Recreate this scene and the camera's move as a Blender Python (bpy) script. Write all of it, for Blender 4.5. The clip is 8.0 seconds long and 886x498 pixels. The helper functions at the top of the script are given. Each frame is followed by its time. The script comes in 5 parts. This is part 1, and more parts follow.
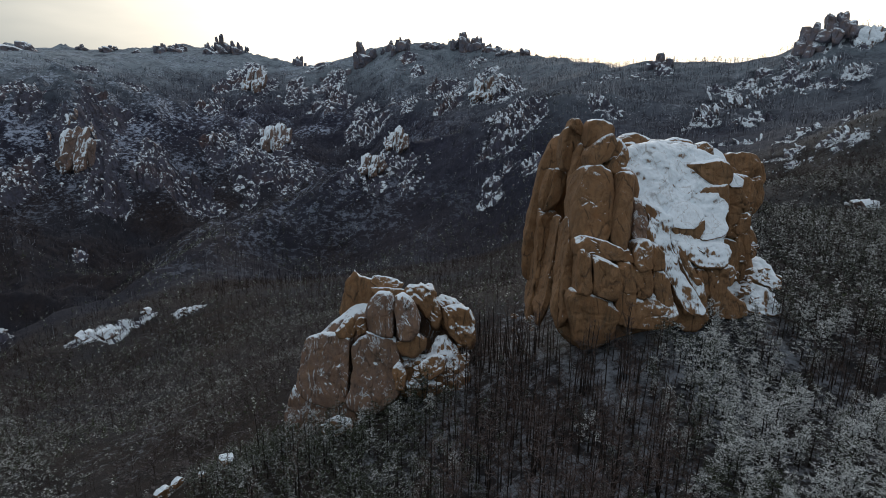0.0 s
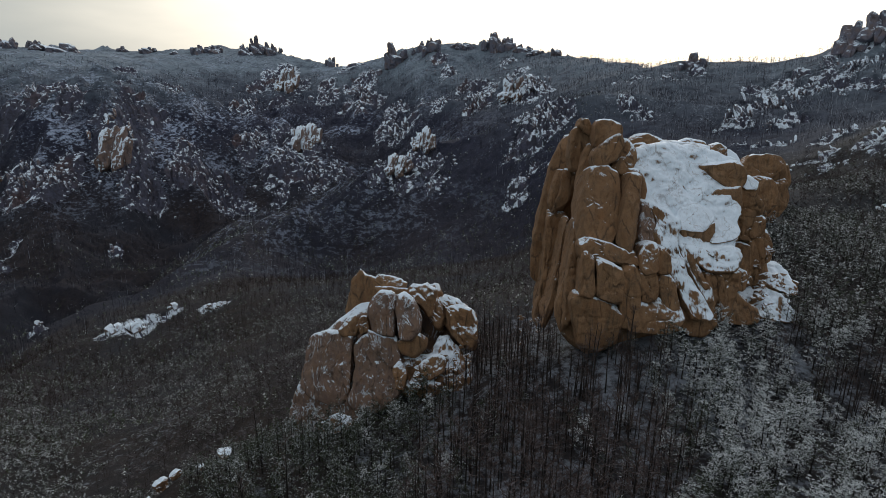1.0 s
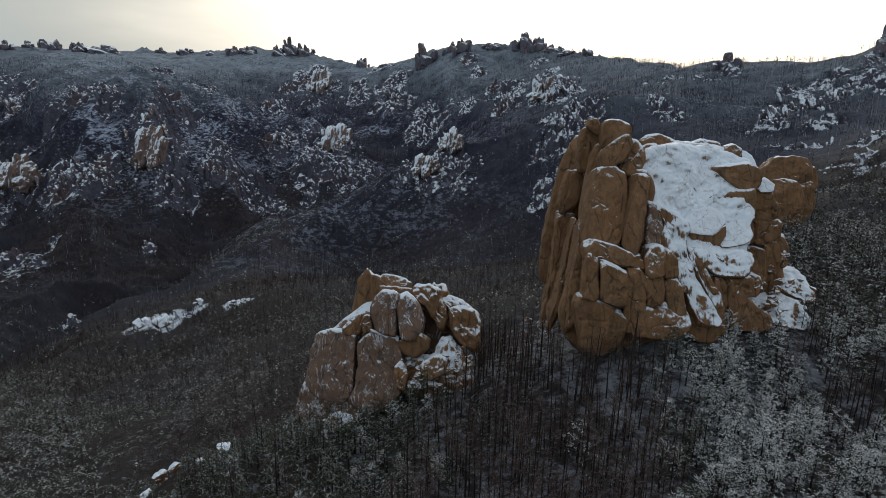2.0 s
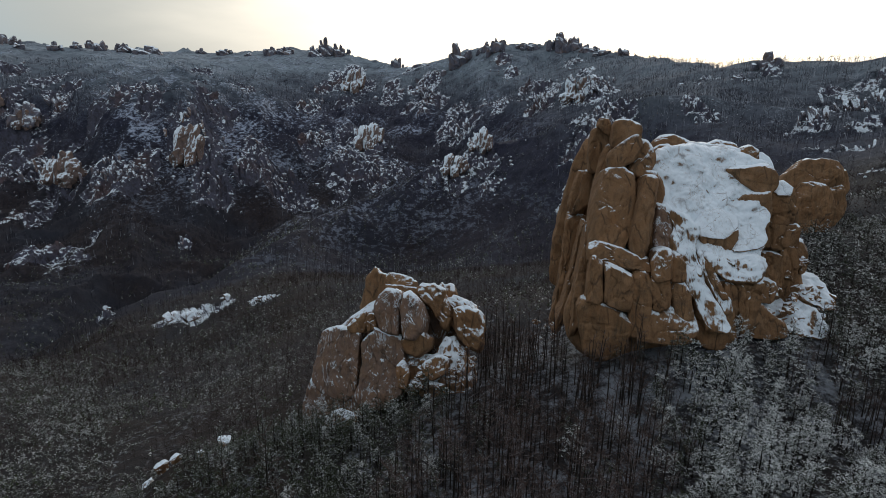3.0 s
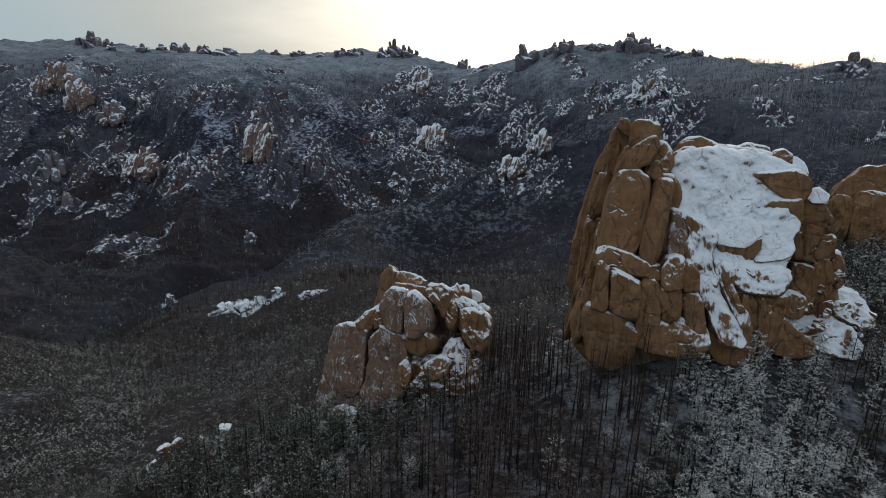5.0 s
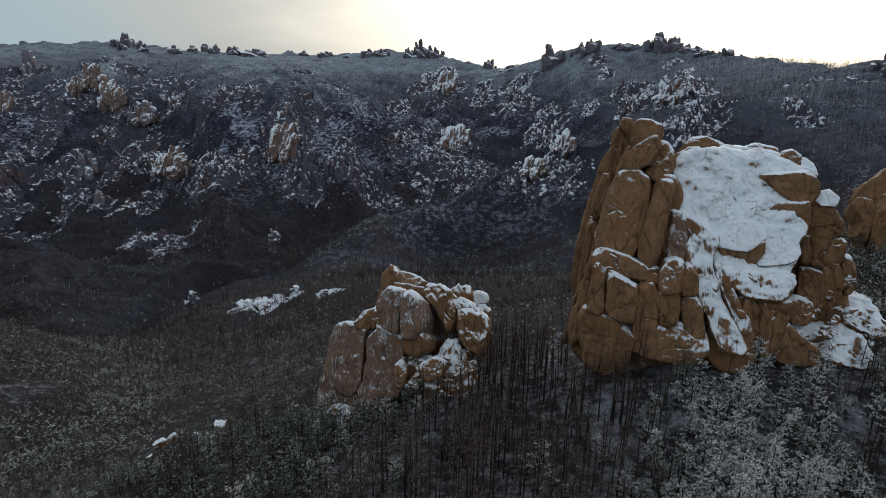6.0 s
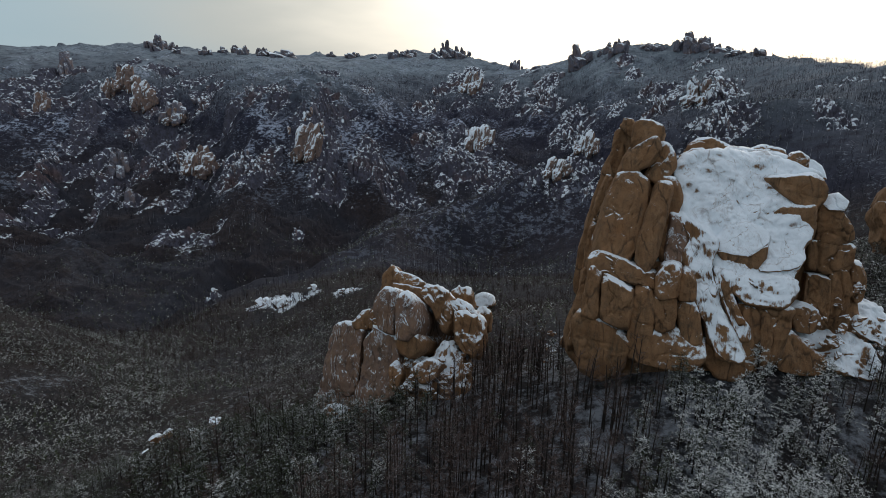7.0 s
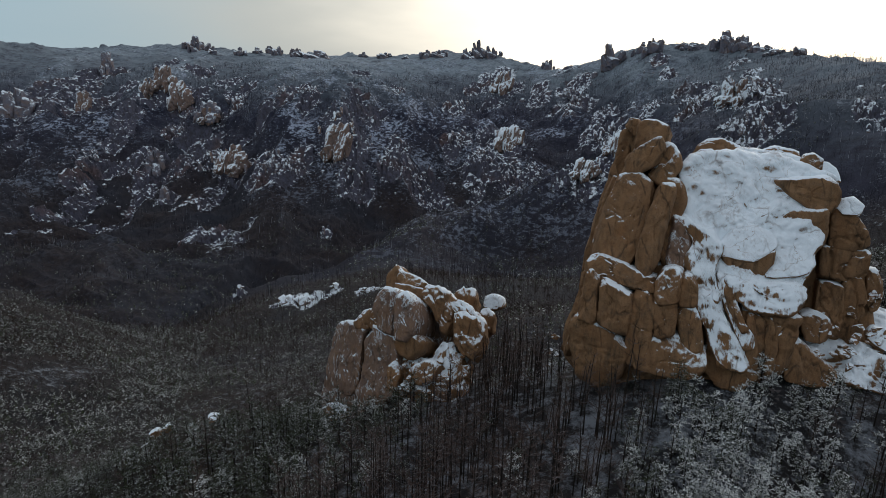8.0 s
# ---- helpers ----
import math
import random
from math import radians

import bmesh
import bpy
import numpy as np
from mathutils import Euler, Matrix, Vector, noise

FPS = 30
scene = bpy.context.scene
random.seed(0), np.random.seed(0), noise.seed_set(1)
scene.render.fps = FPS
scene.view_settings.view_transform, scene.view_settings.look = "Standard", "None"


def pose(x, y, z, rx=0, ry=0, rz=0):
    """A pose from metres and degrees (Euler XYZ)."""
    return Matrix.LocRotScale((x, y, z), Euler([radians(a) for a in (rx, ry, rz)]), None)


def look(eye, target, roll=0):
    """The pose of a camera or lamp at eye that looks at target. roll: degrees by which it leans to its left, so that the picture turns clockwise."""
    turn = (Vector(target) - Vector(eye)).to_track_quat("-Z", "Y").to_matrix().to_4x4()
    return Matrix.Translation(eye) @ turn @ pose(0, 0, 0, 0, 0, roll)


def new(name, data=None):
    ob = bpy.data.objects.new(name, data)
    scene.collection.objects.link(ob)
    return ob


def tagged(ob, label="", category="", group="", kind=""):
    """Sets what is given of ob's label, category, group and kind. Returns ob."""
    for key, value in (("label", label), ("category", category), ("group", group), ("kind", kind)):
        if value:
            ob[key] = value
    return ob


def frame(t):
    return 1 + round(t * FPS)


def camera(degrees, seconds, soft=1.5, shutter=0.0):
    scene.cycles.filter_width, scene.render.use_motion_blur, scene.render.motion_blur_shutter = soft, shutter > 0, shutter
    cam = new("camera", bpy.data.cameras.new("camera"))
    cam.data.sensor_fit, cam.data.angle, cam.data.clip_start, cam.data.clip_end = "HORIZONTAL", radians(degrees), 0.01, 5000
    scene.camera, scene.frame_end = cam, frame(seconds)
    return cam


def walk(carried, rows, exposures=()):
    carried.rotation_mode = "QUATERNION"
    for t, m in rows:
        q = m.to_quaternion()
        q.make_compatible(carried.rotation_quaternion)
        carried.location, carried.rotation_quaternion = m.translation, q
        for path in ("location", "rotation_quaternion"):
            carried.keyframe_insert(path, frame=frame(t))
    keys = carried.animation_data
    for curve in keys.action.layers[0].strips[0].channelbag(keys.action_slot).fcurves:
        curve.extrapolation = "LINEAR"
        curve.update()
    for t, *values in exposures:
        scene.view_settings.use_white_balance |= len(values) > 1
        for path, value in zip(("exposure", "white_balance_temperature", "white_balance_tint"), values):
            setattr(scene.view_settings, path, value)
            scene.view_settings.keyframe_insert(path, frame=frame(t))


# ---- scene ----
cam = camera(72.8, 8.0, 0.5)
PATH = [
    (0, (0.067, -1.336, 39.882), (0.084, 0.596, 39.363), 1.2),
    (0.5, (2.389, -1.142, 39.816), (2.359, 0.789, 39.296), 1.2),
    (1, (4.886, -0.889, 39.751), (4.802, 1.041, 39.232), 1.2),
    (1.5, (7.172, -0.483, 39.706), (7.039, 1.444, 39.187), 1.2),
    (3, (14.35, 1.023, 39.535), (14.057, 2.932, 39.014), 1.3),
    (3.5, (16.74, 1.708, 39.443), (16.393, 3.607, 38.921), 1.4),
    (4, (19.125, 2.481, 39.37), (18.723, 4.369, 38.848), 1.4),
    (4.5, (21.479, 3.302, 39.308), (21.024, 5.178, 38.786), 1.5),
    (6, (28.239, 6.295, 39.123), (27.653, 8.134, 38.6), 1.5),
    (6.5, (30.441, 7.423, 39.116), (29.817, 9.249, 38.593), 1.5),
    (7, (32.668, 8.643, 39.097), (32.0, 10.454, 38.574), 1.5),
    (7.5, (34.889, 10.007, 39.06), (34.173, 11.8, 38.536), 1.5),
    (8, (37.075, 11.42, 39.042), (36.312, 13.193, 38.517), 1.5),
]
walk(cam, [(t, look(eye, target, roll)) for t, eye, target, roll in PATH])

# ---------------------------------------------------------------- light
SUN_AZ, SUN_EL = 12.0, 12.0          # degrees from +y towards +x, and above the horizon
world = bpy.data.worlds.new("world")
scene.world = world
world.use_nodes = True
wn, wl = world.node_tree.nodes, world.node_tree.links
wn.clear()
w_out = wn.new("ShaderNodeOutputWorld")
w_bg = wn.new("ShaderNodeBackground")
w_sky = wn.new("ShaderNodeTexSky")
w_sky.sky_type = 'NISHITA'
w_sky.sun_disc = False
w_sky.sun_elevation = radians(SUN_EL)
w_sky.sun_rotation = radians(SUN_AZ)
w_sky.air_density, w_sky.dust_density = 1.3, 1.3
w_co = wn.new("ShaderNodeTexCoord")
w_map = wn.new("ShaderNodeMapping")
w_map.inputs["Scale"].default_value = (1.0, 1.0, 4.0)
w_noise = wn.new("ShaderNodeTexNoise")
w_noise.inputs["Scale"].default_value = 1.6
w_noise.inputs["Detail"].default_value = 5.0
w_ramp = wn.new("ShaderNodeMapRange")
w_ramp.inputs["From Min"].default_value, w_ramp.inputs["From Max"].default_value = 0.3, 0.7
w_ramp.inputs["To Min"].default_value, w_ramp.inputs["To Max"].default_value = 0.95, 0.99
w_mix = wn.new("ShaderNodeMix")
w_mix.data_type = 'RGBA'
wl.new(w_co.outputs["Generated"], w_map.inputs["Vector"])
wl.new(w_map.outputs[0], w_noise.inputs["Vector"])
wl.new(w_noise.outputs[0], w_ramp.inputs["Value"])
wl.new(w_ramp.outputs[0], w_mix.inputs[0])
wl.new(w_sky.outputs[0], w_mix.inputs[6])
# thin cloud scatters the sun forwards: brighter towards it
w_dot = wn.new("ShaderNodeVectorMath")
w_dot.operation = 'DOT_PRODUCT'
w_dot.inputs[1].default_value = (math.sin(radians(SUN_AZ)) * math.cos(radians(SUN_EL)), math.cos(radians(SUN_AZ)) * math.cos(radians(SUN_EL)), math.sin(radians(SUN_EL)))
w_glow = wn.new("ShaderNodeMapRange")
w_glow.interpolation_type = 'SMOOTHSTEP'
w_glow.inputs["From Min"].default_value, w_glow.inputs["From Max"].default_value = 0.62, 1.0
w_glow.inputs["To Min"].default_value, w_glow.inputs["To Max"].default_value = 1.0, 2.6
w_gain = wn.new("ShaderNodeVectorMath")
w_gain.operation = 'SCALE'
wl.new(w_co.outputs["Generated"], w_dot.inputs[0])
w_wisp = wn.new("ShaderNodeMath")
w_wisp.operation = 'MULTIPLY_ADD'
w_wisp.inputs[1].default_value = 0.34
w_near = wn.new("ShaderNodeMath")
w_near.operation = 'ADD'
wl.new(w_noise.outputs[0], w_wisp.inputs[0])
w_wisp.inputs[2].default_value = -0.17
wl.new(w_wisp.outputs[0], w_near.inputs[0])
wl.new(w_dot.outputs["Value"], w_near.inputs[1])
wl.new(w_near.outputs[0], w_glow.inputs["Value"])
w_side = wn.new("ShaderNodeMapRange")
w_side.interpolation_type = 'SMOOTHSTEP'     # the sheet of cloud: warm towards the sun, cold away from it
w_side.inputs["From Min"].default_value, w_side.inputs["From Max"].default_value = 0.3, 0.92
w_cloud = wn.new("ShaderNodeMix")
w_cloud.data_type = 'RGBA'
w_cloud.inputs[6].default_value = (4.1, 5.5, 6.3, 1)
w_cloud.inputs[7].default_value = (7.0, 6.4, 5.4, 1)
wl.new(w_near.outputs[0], w_side.inputs["Value"])
wl.new(w_side.outputs[0], w_cloud.inputs[0])
w_sep = wn.new("ShaderNodeSeparateXYZ")
wl.new(w_co.outputs["Generated"], w_sep.inputs[0])
w_top = wn.new("ShaderNodeMapRange")     # the sheet is thicker and greyer overhead
w_top.inputs["From Min"].default_value, w_top.inputs["From Max"].default_value = 0.12, 0.5
w_sheet = wn.new("ShaderNodeMix")
w_sheet.data_type = 'RGBA'
w_sheet.inputs[7].default_value = (5.35, 5.6, 6.1, 1)
wl.new(w_sep.outputs[2], w_top.inputs["Value"])
wl.new(w_top.outputs[0], w_sheet.inputs[0])
wl.new(w_cloud.outputs[2], w_sheet.inputs[6])
wl.new(w_sheet.outputs[2], w_mix.inputs[7])
wl.new(w_mix.outputs[2], w_gain.inputs[0])
w_high = wn.new("ShaderNodeMapRange")
w_high.inputs["From Min"].default_value, w_high.inputs["From Max"].default_value = 0.05, 0.9
w_high.inputs["To Min"].default_value, w_high.inputs["To Max"].default_value = 0.96, 1.3
w_both = wn.new("ShaderNodeMath")
w_both.operation = 'MULTIPLY'
wl.new(w_sep.outputs[2], w_high.inputs["Value"])
wl.new(w_glow.outputs[0], w_both.inputs[0])
wl.new(w_high.outputs[0], w_both.inputs[1])
wl.new(w_both.outputs[0], w_gain.inputs["Scale"])
wl.new(w_gain.outputs[0], w_bg.inputs["Color"])
w_bg.inputs["Strength"].default_value = 0.091
wl.new(w_bg.outputs[0], w_out.inputs[0])

sun_data = bpy.data.lights.new("sun", 'SUN')
sun_data.energy, sun_data.angle, sun_data.color = 0.8, radians(14), (1.0, 0.92, 0.8)
sun = new("sun", sun_data)
az, el = radians(SUN_AZ), radians(SUN_EL)
toward = Vector((math.sin(az) * math.cos(el), math.cos(az) * math.cos(el), math.sin(el)))
sun.matrix_world = look(toward * 300, (0, 0, 0))
scene.view_settings.exposure = 0.0


# ---------------------------------------------------------------- materials
class Nodes:
    """Short names for building one material."""

    def __init__(self, name):
        self.mat = bpy.data.materials.new(name)
        self.mat.use_nodes = True
        self.n, self.l = self.mat.node_tree.nodes, self.mat.node_tree.links
        self.bsdf = self.n["Principled BSDF"]

    def add(self, kind, **sets):
        node = self.n.new("ShaderNode" + kind)
        for key, value in sets.items():
            node.inputs[key.replace("_", " ")].default_value = value
        return node

    def place(self, scale=(1, 1, 1)):
        geo = self.n.new("ShaderNodeNewGeometry")
        m = self.n.new("ShaderNodeMapping")
        m.inputs["Scale"].default_value = scale
        self.l.new(geo.outputs["Position"], m.inputs["Vector"])
        return m.outputs[0]

    def noise(self, scale, detail=4.0, rough=0.55, stretch=(1, 1, 1), warp=0.0):
        node = self.add("TexNoise", Scale=scale, Detail=detail, Roughness=rough, Distortion=warp)
        self.l.new(self.place(stretch), node.inputs["Vector"])
        return node.outputs[0]

    def math(self, op, a, b=0.0):
        node = self.n.new("ShaderNodeMath")
        node.operation = op
        for socket, value in zip(node.inputs, (a, b)):
            if isinstance(value, (int, float)):
                socket.default_value = value
            else:
                self.l.new(value, socket)
        return node.outputs[0]

    def span(self, value, lo, hi, a=0.0, b=1.0):
        node = self.add("MapRange", From_Min=lo, From_Max=hi, To_Min=a, To_Max=b)
        self.l.new(value, node.inputs["Value"])
        return node.outputs[0]

    def mix(self, factor, a, b):
        node = self.n.new("ShaderNodeMix")
        node.data_type = 'RGBA'
        for socket, value in ((node.inputs[0], factor), (node.inputs[6], a), (node.inputs[7], b)):
            if isinstance(value, (int, float)):
                socket.default_value = value
            elif isinstance(value, tuple):
                socket.default_value = (*value, 1)
            else:
                self.l.new(value, socket)
        return node.outputs[2]

    def up(self):
        geo = self.n.new("ShaderNodeNewGeometry")
        sep = self.n.new("ShaderNodeSeparateXYZ")
        self.l.new(geo.outputs["Normal"], sep.inputs[0])
        return sep.outputs[2]

    def west(self):
        geo = self.n.new("ShaderNodeNewGeometry")
        sep = self.n.new("ShaderNodeSeparateXYZ")
        self.l.new(geo.outputs["Normal"], sep.inputs[0])
        return self.math('MULTIPLY', sep.outputs[0], -1.0)

    def high(self):
        geo = self.n.new("ShaderNodeNewGeometry")
        sep = self.n.new("ShaderNodeSeparateXYZ")
        self.l.new(geo.outputs["Position"], sep.inputs[0])
        return sep.outputs[2]

    def island(self):
        return self.n.new("ShaderNodeNewGeometry").outputs["Random Per Island"]

    def piece(self):
        return self.n.new("ShaderNodeObjectInfo").outputs["Random"]

    def cracks(self, scale, stretch, width, bend=1.5):
        """Thin split lines: 1 on the line, 0 off it."""
        spot = self.place(stretch)
        wob = self.add("TexNoise", Scale=scale * 1.3, Detail=4.0, Roughness=0.6)
        self.l.new(spot, wob.inputs["Vector"])
        move = self.n.new("ShaderNodeVectorMath")
        move.operation = 'MULTIPLY_ADD'
        move.inputs[1].default_value = (bend / scale * 0.3,) * 3
        self.l.new(wob.outputs["Color"], move.inputs[0])
        self.l.new(spot, move.inputs[2])
        lines = self.add("TexVoronoi", Scale=scale)
        lines.feature = 'DISTANCE_TO_EDGE'
        self.l.new(move.outputs[0], lines.inputs["Vector"])
        return self.span(lines.outputs["Distance"], 0.0, width, 1, 0)

    def finish(self, colour, rough, height=None, strength=0.5, distance=0.1):
        for socket, value in (("Base Color", colour), ("Roughness", rough)):
            if isinstance(value, (int, float)):
                self.bsdf.inputs[socket].default_value = value
            elif isinstance(value, tuple):
                self.bsdf.inputs[socket].default_value = (*value, 1)
            else:
                self.l.new(value, self.bsdf.inputs[socket])
        self.bsdf.inputs["Specular IOR Level"].default_value = 0.25
        if height is not None:
            bump = self.add("Bump", Strength=strength, Distance=distance)
            self.l.new(height, bump.inputs["Height"])
            self.l.new(bump.outputs[0], self.bsdf.inputs["Normal"])
        return self.mat


SNOW = (0.735, 0.825, 0.89)


def granite_material(name, low, high, patchy=0.5, coarse=1.0, pale=0.0, veins=0.0, runs=0.0, blown=0.0, crazed=0.0):
    """Weathered brown granite with snow where it faces up: low to high is the upward part of the normal at which snow holds."""
    m = Nodes(name)
    k = 1 / coarse
    stain = m.noise(0.35 * k, 5, 0.6)
    streak = m.noise(1.1 * k, 5, 0.65, (1, 1, 0.16))
    grain = m.noise(7.0 * k, 4, 0.7)
    crack = m.noise(0.8 * k, 6, 0.7, (1, 1, 0.4), 0.8)
    base = m.mix(m.span(stain, 0.36, 0.64), (0.19, 0.1, 0.047), (0.28, 0.158, 0.08))
    base = m.mix(m.span(m.noise(0.45 * k, 6, 0.7), 0.52, 0.7, 0, 0.4), base, (0.33, 0.22, 0.135))
    base = m.mix(m.span(streak, 0.48, 0.68, 0, 0.85), base, (0.095, 0.06, 0.033))
    base = m.mix(m.span(grain, 0.45, 0.75, 0, 0.35), base, (0.34, 0.215, 0.12))
    base = m.mix(m.span(m.piece(), 0, 1, 0, 0.35), base, (0.19, 0.107, 0.055))
    lichen = m.math('MULTIPLY', m.span(m.noise(0.7 * k, 7, 0.75), 0.52, 0.64, 0, 0.6), m.span(m.noise(6.0 * k, 3, 0.6), 0.35, 0.6))
    base = m.mix(lichen, base, (0.085, 0.068, 0.052))
    rust = m.span(m.noise(0.28 * k, 4, 0.6, (1, 1, 0.35), 0.5), 0.55, 0.7, 0, 0.3)
    base = m.mix(rust, base, (0.31, 0.14, 0.055))
    # greyer rock near by; on the far granites the blue-grey is painted haze
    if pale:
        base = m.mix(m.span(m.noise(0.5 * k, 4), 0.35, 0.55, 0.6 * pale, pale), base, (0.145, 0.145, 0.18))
    seam = m.span(m.math('ABSOLUTE', m.math('SUBTRACT', crack, 0.5)), 0.0, 0.008, 1, 0)
    split = m.math('MULTIPLY', m.cracks(0.22 * k, (1, 1, 0.3), 0.035), m.span(m.noise(0.4 * k, 3), 0.42, 0.55))
    seam = m.math('MAXIMUM', seam, split)
    base = m.mix(m.math('MULTIPLY', seam, 0.75), base, (0.035, 0.024, 0.016))
    a = m.math('MULTIPLY', m.math('SUBTRACT', m.noise(0.5 * k, 5, 0.6), 0.5), patchy * 1.6)
    b = m.math('MULTIPLY', m.math('SUBTRACT', m.noise(3.0 * k, 5, 0.7, (1, 1, 0.5)), 0.5), patchy * 1.3)
    hold = m.math('ADD', m.math('ADD', m.up(), a), b)
    if blown:     # snow packed on by wind from the west
        hold = m.math('ADD', hold, m.math('MULTIPLY', m.west(), blown))
    if runs:     # snow that slid and caught in streaks down the slope
        slid = m.math('ADD', m.noise(1.5, 5, 0.7, (1, 0.3, 0.22), 0.4), m.noise(0.55, 4, 0.6, (1, 0.35, 0.3)))
        hold = m.math('ADD', hold, m.math('MULTIPLY', m.math('SUBTRACT', slid, 1.0), runs))
    snow = m.math('MULTIPLY', m.span(hold, low, high), m.span(m.math('MULTIPLY', seam, m.span(m.noise(0.15 * k, 3), 0.45, 0.6)), 0, 1, 1, 0.4))
    if crazed:     # joints that show through the snow, and thin places
        joint = m.math('MULTIPLY', m.cracks(0.15, (1, 0.5, 1.3), 0.009, 5.0), m.span(m.noise(0.2, 3), 0.47, 0.56))
        thin = m.math('MULTIPLY', m.span(m.noise(1.6, 8, 0.8, (1, 0.6, 0.4), 1.0), 0.52, 0.66), m.span(m.noise(0.2, 4, 0.6), 0.48, 0.6))
        seam = m.math('MAXIMUM', seam, joint)
        snow = m.math('MULTIPLY', snow, m.span(m.math('MAXIMUM', joint, m.math('MULTIPLY', thin, 0.55)), 0, 1, 1, 1 - crazed))
    if veins:
        line = m.span(m.math('ABSOLUTE', m.math('SUBTRACT', m.noise(0.32 * k, 6, 0.65, (1, 1, 0.5), 1.8), 0.5)), 0.0, 0.03, 1, 0)
        patch = m.span(m.noise(0.33 * k, 5, 0.65), 0.5, 0.58)
        snow = m.math('MAXIMUM', snow, m.math('MULTIPLY', m.math('MULTIPLY', line, patch), veins))
    white = m.mix(m.span(m.noise(0.9 * k, 6, 0.7), 0.35, 0.7, 0, 0.3), SNOW, (0.55, 0.6, 0.66))
    colour = m.mix(snow, base, white)
    height = m.math('ADD', m.math('MULTIPLY', m.noise(1.6 * k, 9, 0.72), 1.3), m.math('MULTIPLY', grain, 0.25))
    height = m.math('ADD', height, m.math('MULTIPLY', snow, 0.2))
    height = m.math('MULTIPLY', height, m.span(snow, 0, 1, 1, 0.4))
    height = m.math('SUBTRACT', height, m.math('MULTIPLY', m.math('MULTIPLY', seam, 0.5), m.span(snow, 0, 1, 1, 0.25)))
    return m.finish(colour, m.span(snow, 0, 1, 0.85, 0.6), height, 0.7, 0.3 * coarse)


granite = granite_material("granite", 0.7, 0.88, 0.5)
granite_ledge = granite_material("granite_ledge", 0.68, 0.8, 0.42)
granite_dusted = granite_material("granite_dusted", 0.52, 0.66, 0.7, pale=0.3, veins=1.0)
granite_capped = granite_material("granite_capped", 0.5, 0.68, 0.6)
granite_snowed = granite_material("granite_snowed", 0.04, 0.22, 0.26, crazed=0.85)
granite_streaked = granite_material("granite_streaked", 0.2, 0.42, 0.45, runs=1.5)
granite_gully = granite_material("granite_gully", 0.5, 0.72, 0.7, runs=2.0)
# distant rock: pale mixes haze colour into the granite
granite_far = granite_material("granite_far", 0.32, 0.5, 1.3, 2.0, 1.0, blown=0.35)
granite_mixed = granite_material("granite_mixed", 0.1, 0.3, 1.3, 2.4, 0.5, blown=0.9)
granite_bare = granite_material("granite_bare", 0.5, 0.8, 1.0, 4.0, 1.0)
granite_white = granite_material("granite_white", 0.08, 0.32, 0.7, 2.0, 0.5)


